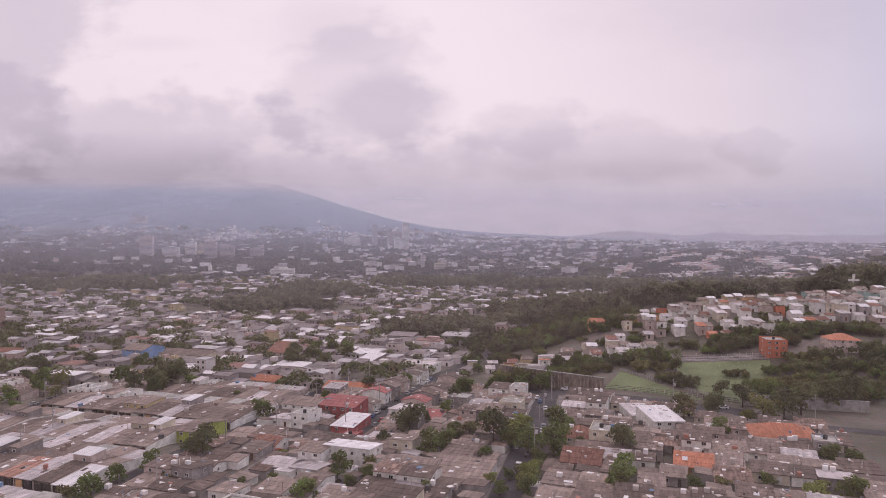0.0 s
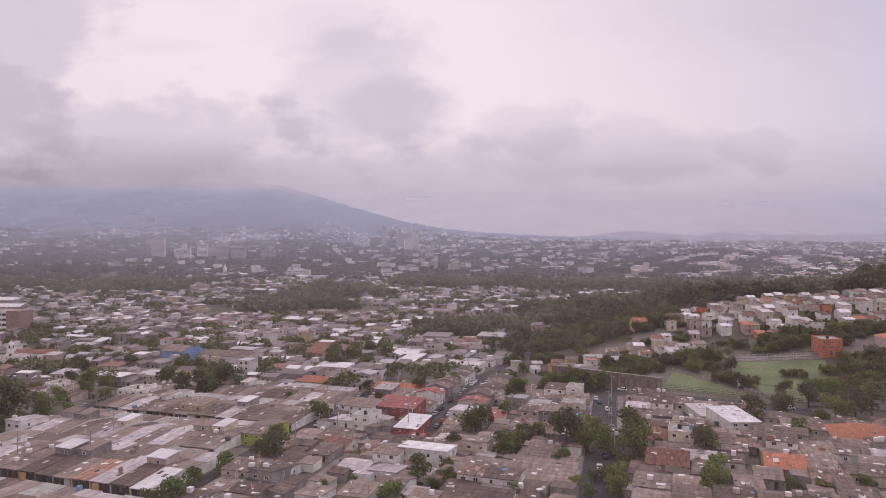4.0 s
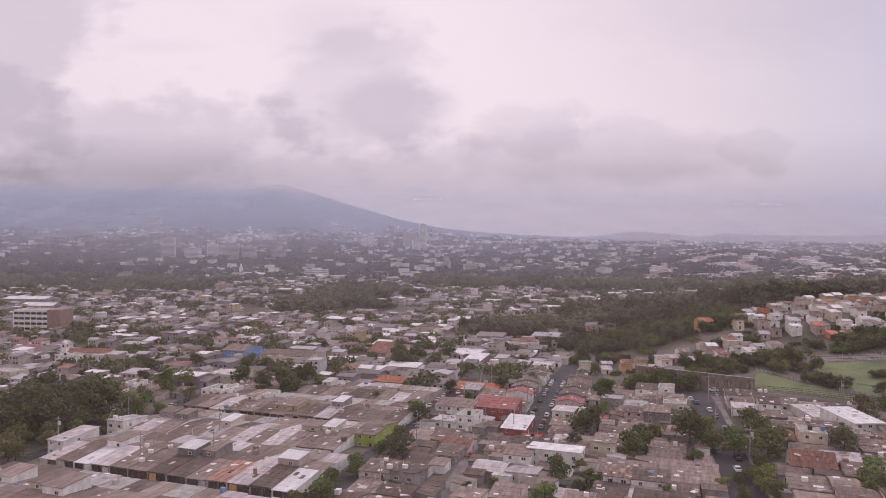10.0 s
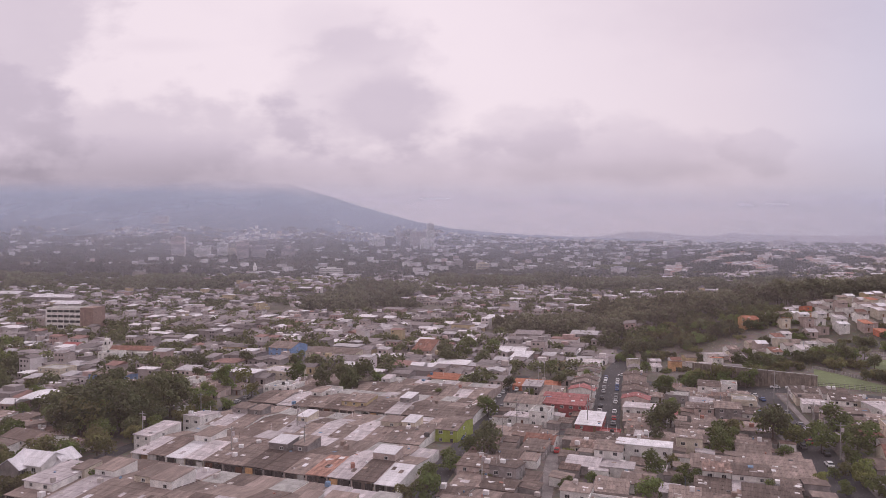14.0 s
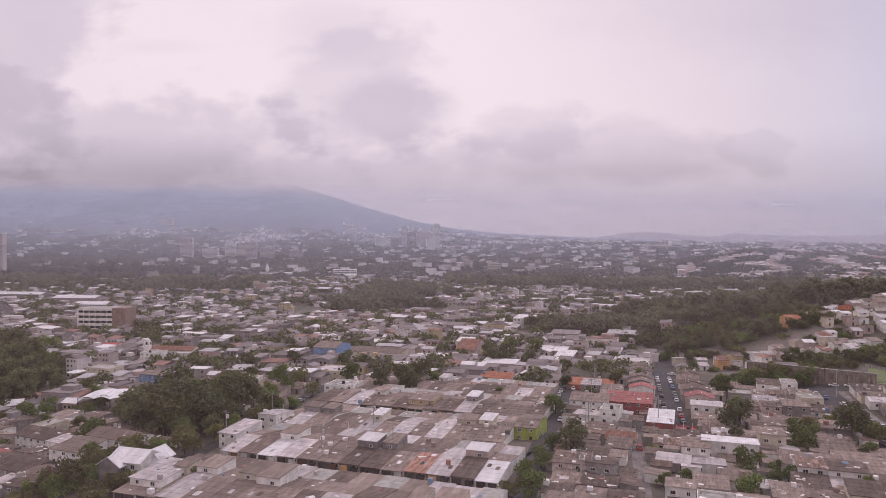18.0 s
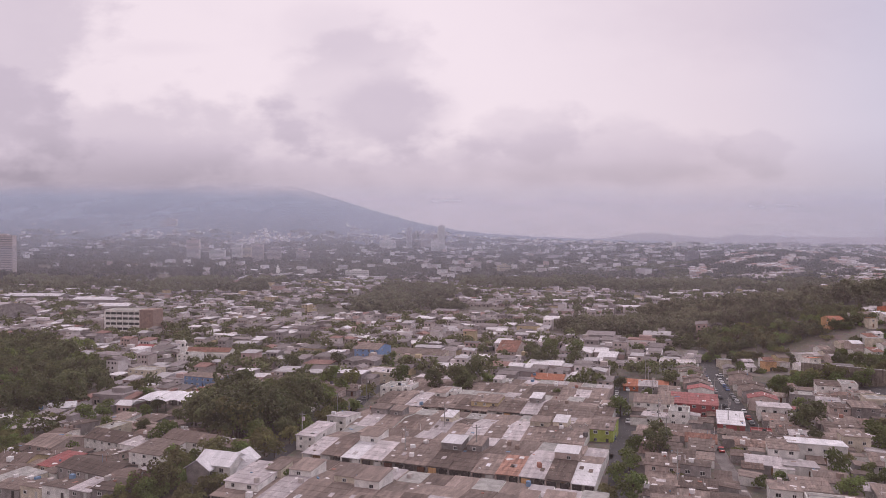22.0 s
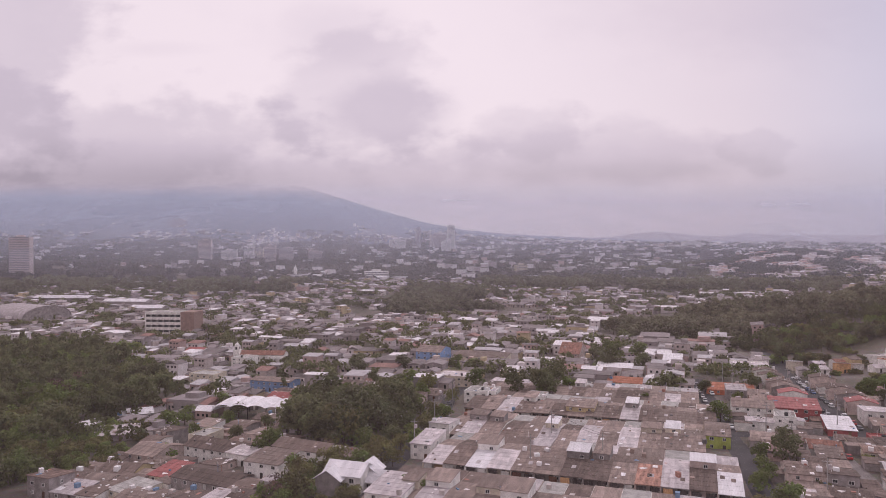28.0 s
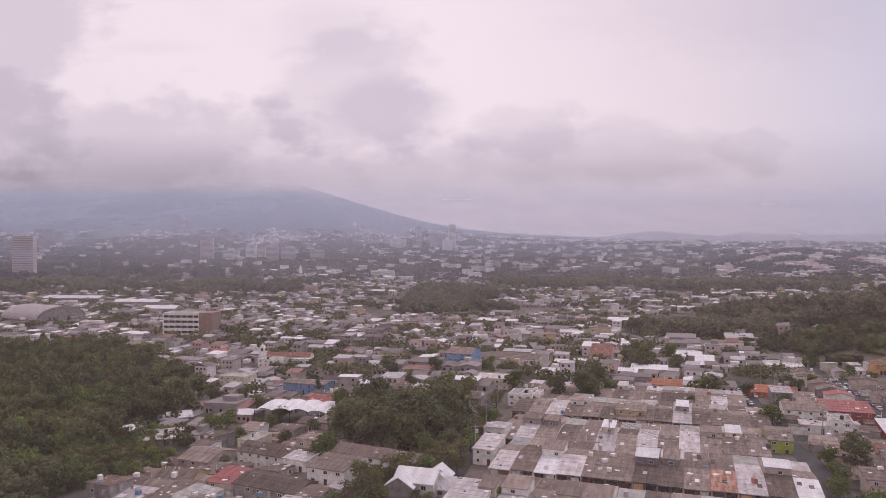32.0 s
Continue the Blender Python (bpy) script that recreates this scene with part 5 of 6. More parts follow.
for i in range(62):
    woodland(rnd.choice(("mixed", "dark", "olive", "dark")), rnd.uniform(14, 112), rnd.uniform(360, 430), rnd.uniform(0.34, 0.56), rnd.uniform(0, 360))
for i in range(26):
    x, y = rnd.uniform(75, 330), rnd.uniform(330, 425)
    woodland(rnd.choice(("mixed", "dark", "olive")), x, y, rnd.uniform(0.2, 0.36), rnd.uniform(0, 360))
for i in range(48):
    x, y = rnd.uniform(34, 190), rnd.uniform(318, 372)
    woodland(rnd.choice(("mixed", "olive", "dark")), x, y, rnd.uniform(0.16, 0.27), rnd.uniform(0, 360))
# houses on the hillside
HILL_WALLS = (W_WHITE,) * 24 + (W_CREAM,) * 6 + (W_PINK,) * 6 + (W_TERRA, W_TURQ, W_YELLOW, W_ORANGE, W_GREY, W_GREY)
HILL_ROOFS = (ASB, ASB, ASB, ASB, ASB_DARK, ASB_DARK, ZINC, ZINC, TILE_DARK, TILE_DARK, TILE, ASB, ZINC, WHITE_ROOF, WHITE_ROOF)
count = 0
for y0, xa, xb in ((316, 56, 84), (326, 40, 100), (336, 20, 100), (346, 12, 92), (340, 130, 190), (351, 100, 240), (362, 92, 262), (373, 96, 280), (384, 100, 300), (395, 112, 320), (406, 124, 330), (417, 140, 340)):
    x = xa + rnd.uniform(0, 4)
    while x < xb:
        w = rnd.uniform(4.1, 5.3)
        yy = y0 + rnd.uniform(-2, 2) - (x - xa) * 0.05
        if rnd.random() < 0.16:
            woodland(rnd.choice(("mixed", "olive")), x + w / 2, yy - 6.5, rnd.uniform(0.14, 0.24), rnd.uniform(0, 360))
        if free(x, yy, 2.4):
            rf = rnd.choice(("gable", "mono", "back", "gable"))
            rm, wm = rnd.choice(HILL_ROOFS), rnd.choice(HILL_WALLS)
            house(x, yy, rnd.uniform(-4, 0), w, rnd.uniform(6.0, 7.2), rnd.choice((3.8, 3.6, 2.2)), rf, rnd.uniform(0.6, 1.2), wm, rm,
                  "hillside %s house with a %s roof" % (wm.name.replace("_", " "), rm.name.replace("_", " ")), "houses on the hillside", 2, 0, rnd, name="hillside_house")
            count += 1
        x += w + rnd.choice((0.05, 0.05, 0.05, 0.05, 0.05, 0.05, 0.05, 0.05, 2.0))

# ---------------------------------------------------------------- terraced block
rnd = random.Random(5)
LIGHT = {(-7.3, 1), (-7.3, 3), (-7.3, 4)}
for b0, a0, a1 in ((-73, -86, -8), (-40, -80, -8), (-7.3, -84, -10), (26, -84, -6), (56, -86, -6)):
    a = a0
    i = 0
    while a < a1 - 3:
        w = rnd.uniform(5.3, 6.1)
        c = rnd.random()
        rm = ZINC if c < 0.32 else WHITE_ROOF if c < 0.42 else ASB if c < 0.84 else ASB_DARK
        if b0 > 20:
            rm = rnd.choice((ASB_DARK, ASB_DARK, ASB, ASB, ASB, ZINC))
        if b0 == -40 and i == 9:
            rm = STAIN
        nm = {STAIN: "orange-stained", ZINC: "pale zinc", WHITE_ROOF: "white-painted", ASB: "grey fibre-cement", ASB_DARK: "dark weathered", RUST: "rusty"}[rm]
        up = rnd.random() < (0.4 if b0 < 0 else 0.16)
        row_house(a, b0, w, 27.5, rnd, up, rm, rnd.choice((rm, ASB, ASB_DARK)), rnd.choice((W_WHITE, W_GREY, W_CREAM, W_WHITE, W_PINK)),
                  "terraced house with a %s corrugated roof%s" % (nm, " and an upper room" if up else ""))
        a += w
        i += 1


def infill(a0, a1, b0, b1, seed, roofs, walls, step=(7.4, 8.6), two=0.25, trees=0.16, skip=()):
    """Close-packed low houses over a stretch of the street grid."""
    rnd = random.Random(seed)
    b = b0
    while b < b1:
        a = a0 + rnd.uniform(0, 2)
        dd = rnd.uniform(0.85, 1.1) * step[1]
        while a < a1:
            w = rnd.uniform(0.75, 1.15) * step[0]
            x, y = uv(a + w / 2, b + dd / 2)
            if free(x, y, 3.1) and a + w < a1 + 2:
                if rnd.random() < trees:
                    tree(rnd.choice(("round", "olive", "dark", "round")), x, y, rnd.uniform(0.55, 0.95), rnd.uniform(0, 360))
                else:
                    st = 2 if rnd.random() < two else 1
                    rf = rnd.choice(("mono", "gable", "mono", "back", "flat" if st == 2 else "gable"))
                    rm = rnd.choice(roofs)
                    wm = rnd.choice(walls)
                    label = "%s house with a %s roof" % ("two-storey " + wm.name.replace("_", " ") if st == 2 else "single-storey " + wm.name.replace("_", " "), rm.name.replace("_", " "))
                    house(x, y, ROT + rnd.uniform(-3, 3), w - rnd.uniform(0.0, 0.3), dd - rnd.uniform(0.0, 0.9), 2.1 * st + rnd.uniform(-0.12, 0.3), rf,
                          0.0 if rf == "flat" else rnd.uniform(0.35, 0.9), wm, CONCRETE if rf == "flat" else rm, label, "houses of the town", st, 2 if y < 235 else 1, rnd)
            a += w
        b += dd


OLD = (ASB_DARK, ASB_DARK, ASB_DARK, ASB, ASB, ASB, ASB, ASB_DARK, ASB_DARK, ASB_DARK, ASB, ASB_DARK, RUST)
MIXED = (ASB, ASB, ASB, ASB_DARK, ASB_DARK, ZINC, ZINC, TILE, TILE_DARK, WHITE_ROOF)
WALLS = (W_WHITE, W_WHITE, W_CREAM, W_GREY, W_PINK, W_WHITE, W_GREY)
rnd = random.Random(41)
# rows of narrow two-storey houses along both sides of the wide street
for a, turn, b, b1 in ((26.6, 90, 64, 140), (45.6, -90, 66, 126)):
    while b < b1:
        w = rnd.uniform(5.6, 6.6)
        x, y = uv(a + (b - 60) * 0.012, b + w / 2)
        if free(x, y, 2.2):
            rm, wm, two = rnd.choice((ASB, ASB, ASB_DARK, ASB_DARK, REDSHEET)), rnd.choice((W_WHITE, W_WHITE, W_CREAM, W_PINK, W_WHITE, W_GREY)), rnd.random() < 0.75
            house(x, y, ROT + turn, w, 9.0, 4.2 if two else 2.4, "gable", rnd.uniform(0.9, 1.2), wm, rm,
                  "narrow %s house with a %s ridge roof" % (wm.name.replace("_", " "), rm.name.replace("_", " ")), "houses along the street", 2 if two else 1, 1, rnd)
            TAKEN.append((x, y, 4.4))
        b += w + 0.06

infill(2.5, 22, -60, 20, 21, OLD, WALLS, two=0.06, trees=0.03)
infill(26.5, 84, -45, 24, 22, OLD + (ZINC, ZINC), WALLS, two=0.16, trees=0.06)
infill(3, 31, 34, 100, 23, MIXED + (REDSHEET, ASB), WALLS + (W_RED,), two=0.35, trees=0.05)
infill(41, 84, 24, 104, 24, OLD + (ZINC,), WALLS, two=0.16, trees=0.14)
infill(97, 175, -25, 88, 25, OLD + (ZINC,), WALLS, two=0.10, trees=0.1)
infill(-175, -99, -75, 60, 28, OLD + (ZINC, ASB), WALLS, two=0.25, trees=0.07)


def sheds(stretches, most):
    """Lean-to roofs over the yards that the houses leave between them."""
    rnd = random.Random(52)
    left = most
    for a0, a1, b0, b1 in stretches:
        b = b0
        while b < b1:
            a = a0 + rnd.uniform(0, 2)
            while a < a1:
                x, y = uv(a, b)
                if left and free(x, y, 1.9):
                    w, d, h = rnd.uniform(3.6, 5.2), rnd.uniform(3.8, 5.4), rnd.uniform(1.7, 2.2)
                    rm = rnd.choice((ASB_DARK, ASB_DARK, ASB, ASB, RUST, ZINC))
                    e = thing("shed", x, y, ROT + rnd.choice((0, 90, 180)))
                    tagged(e, "small yard shed with a %s lean-to roof" % rm.name.replace("_", " "), "shed", "yard sheds")
                    part("wall", wall_geo(w, d, h, "mono", 0.4), rnd.choice((W_GREY, W_GREY, W_WHITE, CONCRETE)), e)
                    part("roof", roof_geo(w, d, h, "mono", 0.4, 0.3), rm, e)
                    TAKEN.append((x, y, 2.2))
                    left -= 1
                a += 3.4
            b += 3.4


sheds(((3, 22, -40, 22), (27, 84, -44, 22), (41, 84, 24, 70), (97, 140, -30, 40), (3, 31, 34, 60), (-172, -100, -60, 20)), 105)


# ---------------------------------------------------------------- far town
def island_mat(name, stops, rough=0.85):
    m = bpy.data.materials.new(name)
    m.use_nodes = True
    nt = m.node_tree
    N, L = nt.nodes.new, nt.links.new
    b = nt.nodes["Principled BSDF"]
    b.inputs["Roughness"].default_value = rough
    geo, ramp = N("ShaderNodeNewGeometry"), N("ShaderNodeValToRGB")
    ramp.color_ramp.interpolation = "CONSTANT"
    e = ramp.color_ramp.elements
    while len(e) < len(stops):
        e.new(0.5)
    for el, (p, c) in zip(e, stops):
        el.position, el.color = p, (*c, 1)
    L(geo.outputs["Random Per Island"], ramp.inputs[0])
    tc, nz = N("ShaderNodeTexCoord"), N("ShaderNodeTexNoise")
    nz.inputs["Scale"].default_value = 0.4
    L(tc.outputs["Object"], nz.inputs["Vector"])
    mul = N("ShaderNodeMix")
    mul.data_type, mul.blend_type = "RGBA", "OVERLAY"
    mul.inputs[0].default_value = 0.35
    L(ramp.outputs[0], mul.inputs[6]), L(nz.outputs[0], mul.inputs[7])
    L(mul.outputs[2], b.inputs["Base Color"])
    return m


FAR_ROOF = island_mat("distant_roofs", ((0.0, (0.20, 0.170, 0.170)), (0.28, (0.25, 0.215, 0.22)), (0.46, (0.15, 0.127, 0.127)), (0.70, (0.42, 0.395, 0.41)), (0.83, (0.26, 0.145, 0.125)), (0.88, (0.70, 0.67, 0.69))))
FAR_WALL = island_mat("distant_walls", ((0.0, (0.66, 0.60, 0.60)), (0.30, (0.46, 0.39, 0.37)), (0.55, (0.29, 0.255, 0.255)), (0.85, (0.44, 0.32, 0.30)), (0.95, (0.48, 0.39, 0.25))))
# paler, greyer copies of the roofs and walls above, haze mixed into the colour
DIST_ROOF = island_mat("hazed_roofs", ((0.0, (0.26, 0.235, 0.245)), (0.35, (0.34, 0.31, 0.325)), (0.55, (0.22, 0.195, 0.205)), (0.70, (0.50, 0.475, 0.495)), (0.80, (0.36, 0.25, 0.235)), (0.86, (0.80, 0.78, 0.80))))
DIST_WALL = island_mat("hazed_walls", ((0.0, (0.72, 0.68, 0.69)), (0.4, (0.55, 0.50, 0.51)), (0.7, (0.38, 0.345, 0.36)), (0.88, (0.50, 0.40, 0.39))))
PATCH = {}


def town_patch(kind, x, y, turn=0.0, s=1.0, clear=False):
    """A quarter of the distant town: low houses and trees as one mass."""
    key = (kind, x, y) if clear else kind
    if key not in PATCH:
        seed, wide, deep, n, green = kind
        far = wide >= 200
        rs = np.random.RandomState(seed + (int(abs(x) * 7 + y) if clear else 0))
        place = Matrix.Translation((x, y, 0)) @ pose(0, 0, 0, 0, 0, turn)
        verts, faces, mi = [], [], []
        cell = 10.5 if far else 8.6
        cols, rows = int(wide / cell), int(deep / (cell * 1.08))
        shift = rs.uniform(0, 50)

        def add(v, f, m):
            q = len(verts)
            verts.extend(v)
            faces.extend(tuple(k + q for k in ff) for ff in f)
            mi.extend([m] * len(f))

        for j in range(rows):
            for i in range(cols):
                cx = -wide / 2 + (i + 0.5) * wide / cols + rs.uniform(-1.5, 1.5)
                cy = -deep / 2 + (j + 0.5) * deep / rows + rs.uniform(-1.5, 1.5)
                if clear:
                    p = place @ Vector((cx, cy, 0))
                    if not free(p.x, p.y, 3.6) or in_forest(p.x + 4, p.y) or built_up(p.x, p.y):
                        continue
                # trees stand in groups, houses in rows between them
                clump = noise.noise((cx * 0.03 + shift, cy * 0.045, seed * 1.7)) + 0.4 * noise.noise((cx * 0.11 + shift, cy * 0.12, 5.0))
                if rs.random() < green + 0.75 * clump:
                    r = rs.uniform(4.5, 8.0) if far else rs.uniform(2.2, 4.6)
                    h = r * rs.uniform(1.1, 1.6) if far else r * rs.uniform(1.3, 2.0)
                    lobes = [(cx, cy, h * 0.58, r, h * 0.42), (cx + r * 0.6, cy + rs.uniform(-1, 1), h * 0.5, r * 0.62, h * 0.3), (cx - r * 0.5, cy - r * 0.3, h * 0.45, r * 0.6, h * 0.3)]
                    v, f = leaf_cloud(rs, lobes, 34 if far else 105, 2.3 if far else 0.66, True)
                    add(v, f, 2)
                    continue
                if rs.random() > n:
                    continue
                w, d, h = rs.uniform(4.8, 8.6), rs.uniform(5.5, 8.6), 2.4 * rs.choice((1, 1, 1, 2, 2, 3), p=(0.36, 0.22, 0.2, 0.14, 0.06, 0.02)) + rs.uniform(0, 0.6)
                if far:
                    w, d = w * 1.05, d * 1.05
                    if rs.random() < 0.05:
                        w, d, h = rs.uniform(18, 34), rs.uniform(10, 14), rs.uniform(5, 8)
                    elif rs.random() < 0.03:
                        w, d, h = rs.uniform(10, 16), rs.uniform(9, 12), rs.uniform(11, 18)
                elif rs.random() < 0.04:
                    w, d, h = rs.uniform(12, 18), rs.uniform(8, 10), rs.uniform(3, 6)
                v, f = [], []
                box_geo(v, f, cx - w / 2, cx + w / 2, cy - d / 2, cy + d / 2, -4, h)
                add(v, f[2:], 1)
                for k in range(int(h / 2.35)):
                    for fx in (-0.30, 0.02, 0.28) if w > 6.5 else (-0.25, 0.22):
                        if rs.random() < 0.2:
                            continue
                        wx, wz, tall = cx + fx * w, k * 2.4 + 0.85, 0.95
                        if k == 0 and fx > 0.1:
                            wz, tall = 0.05, 1.75
                        yw = cy - d / 2 - 0.04
                        add([(wx - 0.5, yw, wz), (wx + 0.5, yw, wz), (wx + 0.5, yw, wz + tall), (wx - 0.5, yw, wz + tall)], [(0, 1, 2, 3)], 3)
                rise = rs.uniform(0.3, 1.4)
                o = 0.4
                x0, x1, y0, y1 = cx - w / 2 - o, cx + w / 2 + o, cy - d / 2 - o, cy + d / 2 + o
                style = rs.random()
                if style < 0.45:      # ridge along the front
                    ym = cy + rs.uniform(-0.2, 0.3) * d
                    add([(x0, y0, h), (x1, y0, h), (x1, y1, h), (x0, y1, h), (x0, ym, h + rise), (x1, ym, h + rise)], [(0, 1, 5, 4), (3, 4, 5, 2), (0, 4, 3), (1, 2, 5)], 0)
                elif style < 0.62:    # ridge across it
                    add([(x0, y0, h), (x1, y0, h), (x1, y1, h), (x0, y1, h), (cx, y0, h + rise), (cx, y1, h + rise)], [(0, 4, 5, 3), (1, 2, 5, 4), (0, 1, 4), (3, 5, 2)], 0)
                elif style < 0.88:    # one slope
                    add([(x0, y0, h), (x1, y0, h), (x1, y1, h + rise), (x0, y1, h + rise), (x1, y1, h - 0.1), (x0, y1, h - 0.1)], [(0, 1, 2, 3), (3, 2, 4, 5), (0, 3, 5), (1, 4, 2)], 0)
                else:                 # flat, with a room on top
                    v, f = [], []
                    box_geo(v, f, x0 + o, x1 - o, y0 + o, y1 - o, h, h + 0.35)
                    add(v, f[1:], 0)
                    v, f = [], []
                    box_geo(v, f, cx - w * 0.1, cx + w * 0.35, cy - d * 0.1, cy + d * 0.35, h + 0.3, h + 2.2)
                    add(v, f[1:], 1)
        me = bpy.data.meshes.new("town_quarter")
        me.from_pydata(verts, [], faces)
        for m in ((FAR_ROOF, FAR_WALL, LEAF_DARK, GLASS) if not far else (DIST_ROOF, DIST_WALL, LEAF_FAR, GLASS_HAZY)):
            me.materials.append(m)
        me.polygons.foreach_set("material_index", mi)
        PATCH[key] = me
    ob = new("town_quarter", PATCH[key])
    sx, sy = (G(x + 30, y) - G(x - 30, y)) / 60, (G(x, y + 30) - G(x, y - 30)) / 60
    z = G(x, y)
    tilt = Matrix(((1, 0, 0, 0), (0, 1, 0, 0), (sx, sy, 1, 0), (0, 0, 0, 1)))
    ob.matrix_basis = Matrix.Translation((x, y, z)) @ tilt @ pose(0, 0, 0, 0, 0, turn) @ Matrix.Diagonal((s, s, 1, 1))
    return tagged(ob, "quarter of low houses and trees in the distance", "houses", kind="stuff")


SMALL = [(101, 96, 78, 0.94, 0.42), (102, 96, 78, 0.95, 0.34), (103, 96, 78, 0.9, 0.54), (104, 96, 78, 0.96, 0.26)]
LARGE = [(111, 240, 182, 0.80, 0.50), (112, 240, 182, 0.85, 0.40), (113, 240, 182, 0.75, 0.60)]
GREEN = [(115, 240, 182, 0.5, 0.84), (116, 240, 182, 0.6, 0.76)]


def built_up(x, y):
    """Ground already filled with single houses."""
    d = Vector((x, y)) - O
    a, b = (d.x * V.y - d.y * V.x) / 0.9955, (U.x * d.y - U.y * d.x) / 0.9955
    return (-99 < a < 0 and b < 86) or (0 < a < 84 and b < 106) or (a > 84 and y < 300) or (-178 < a < -97 and b < 62) or (x > 15 and y > 290 and y < 420) or (-172 < a < -90 and b < 80 and y < 262)


def woods_at(x, y):
    """Where trees stand instead of houses, further off."""
    if 860 < y < 1010 and 60 < x < 380:
        return True
    if 940 < y < 1120 and -60 < x < 120:
        return True
    if y > 560 and y < 700 and 250 < x < 520:
        return True
    if 820 < y < 1250 and -900 < x < -330 and (x * 0.013 + y * 0.021) % 3 < 2.1:
        return True
    if 1150 < y < 1400 and -1500 < x < -480:
        return True
    return 1500 < y < 1750 and -1800 < x < -900


rnd = random.Random(9)
y = 262.0
while y < 1120:
    half = 0.66 * y + 60
    x = -170 - half
    while x < half:
        if (y < 440 and (x > 60 or x < -430)) or (425 < y < 585 and -90 + (y - 425) * 0.3 < x < 400) or (610 < y < 890 and -215 < x < -85):
            x += 92
            continue
        if woods_at(x, y):
            for k in range(5):
                woodland("broad", x + rnd.uniform(-46, 46), y + rnd.uniform(-45, 45), rnd.uniform(0.45, 1.1), rnd.uniform(0, 360))
        else:
            town_patch(rnd.choice(SMALL), x + rnd.uniform(-3, 3), y, ROT + (0 if y < 500 else rnd.choice((0, 180)) + rnd.uniform(-4, 4)), 1.0, y < 500)
        x += 92
    y += 76
y = 1210.0
while y < 2500:
    half = 0.67 * y + 80
    x = -170 - half
    while x < half:
        if y < 1420 and 330 < x < 700:
            x += 236
            continue
        if woods_at(x, y):
            for k in range(10):
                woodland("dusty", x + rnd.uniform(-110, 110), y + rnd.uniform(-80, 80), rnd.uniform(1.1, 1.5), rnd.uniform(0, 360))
        else:
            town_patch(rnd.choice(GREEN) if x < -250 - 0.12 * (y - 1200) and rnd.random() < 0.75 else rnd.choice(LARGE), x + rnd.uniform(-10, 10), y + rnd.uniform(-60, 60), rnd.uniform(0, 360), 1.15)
        x += 236
    y += 182


def slope_quarter():
    """Houses and tree clumps scattered over the foot of the volcano and the plain beside it, too far off to tell apart."""
    rs = np.random.RandomState(23)
    verts, faces, mi = [], [], []

    def add(v, f, m):
        q = len(verts)
        verts.extend(v)
        faces.extend(tuple(k + q for k in ff) for ff in f)
        mi.extend([m] * len(f))

    for i in range(9500):
        x, y = rs.uniform(-2500, 2100), 2480 + 900 * rs.random() ** 1.3
        z = G(x, y)
        up = (z - 60) / y
        dense = noise.noise((x * 0.0045, y * 0.006, 4.0)) + 0.5 * noise.noise((x * 0.016, y * 0.02, 9.0)) + 0.25 * sm(x, -1500, 300) - 48 * max(0.0, up - 0.005)
        if up < 0.024 and dense > rs.uniform(-0.3, 0.7):
            w, d, h = rs.uniform(6, 15), rs.uniform(6, 12), rs.choice((3, 4, 6, 8, 13), p=(0.35, 0.3, 0.2, 0.1, 0.05))
            v, f = [], []
            box_geo(v, f, x - w / 2, x + w / 2, y - d / 2, y + d / 2, z - 8, z + h)
            add(v, f[2:], 1)
            r = rs.uniform(0.5, 2)
            add([(x - w / 2, y - d / 2, z + h), (x + w / 2, y - d / 2, z + h), (x + w / 2, y + d / 2, z + h + r), (x - w / 2, y + d / 2, z + h + r)], [(0, 1, 2, 3)], 0)
        elif i % 2 and up < rs.uniform(-0.014, 0.012):
            r = rs.uniform(9, 20)
            v, f = leaf_cloud(rs, [(x, y, z + r * 0.3, r, r * 0.35), (x + r, y, z + r * 0.2, r * 0.8, r * 0.3)], 26, 4.5, True)
            add(v, f, 2)
    me = bpy.data.meshes.new("town_quarter")
    me.from_pydata(verts, [], faces)
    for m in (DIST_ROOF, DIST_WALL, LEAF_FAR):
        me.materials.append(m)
    me.polygons.foreach_set("material_index", mi)
    tagged(new("town_quarter", me), "distant white houses and trees at the volcano's foot", "houses", kind="stuff")


slope_quarter()


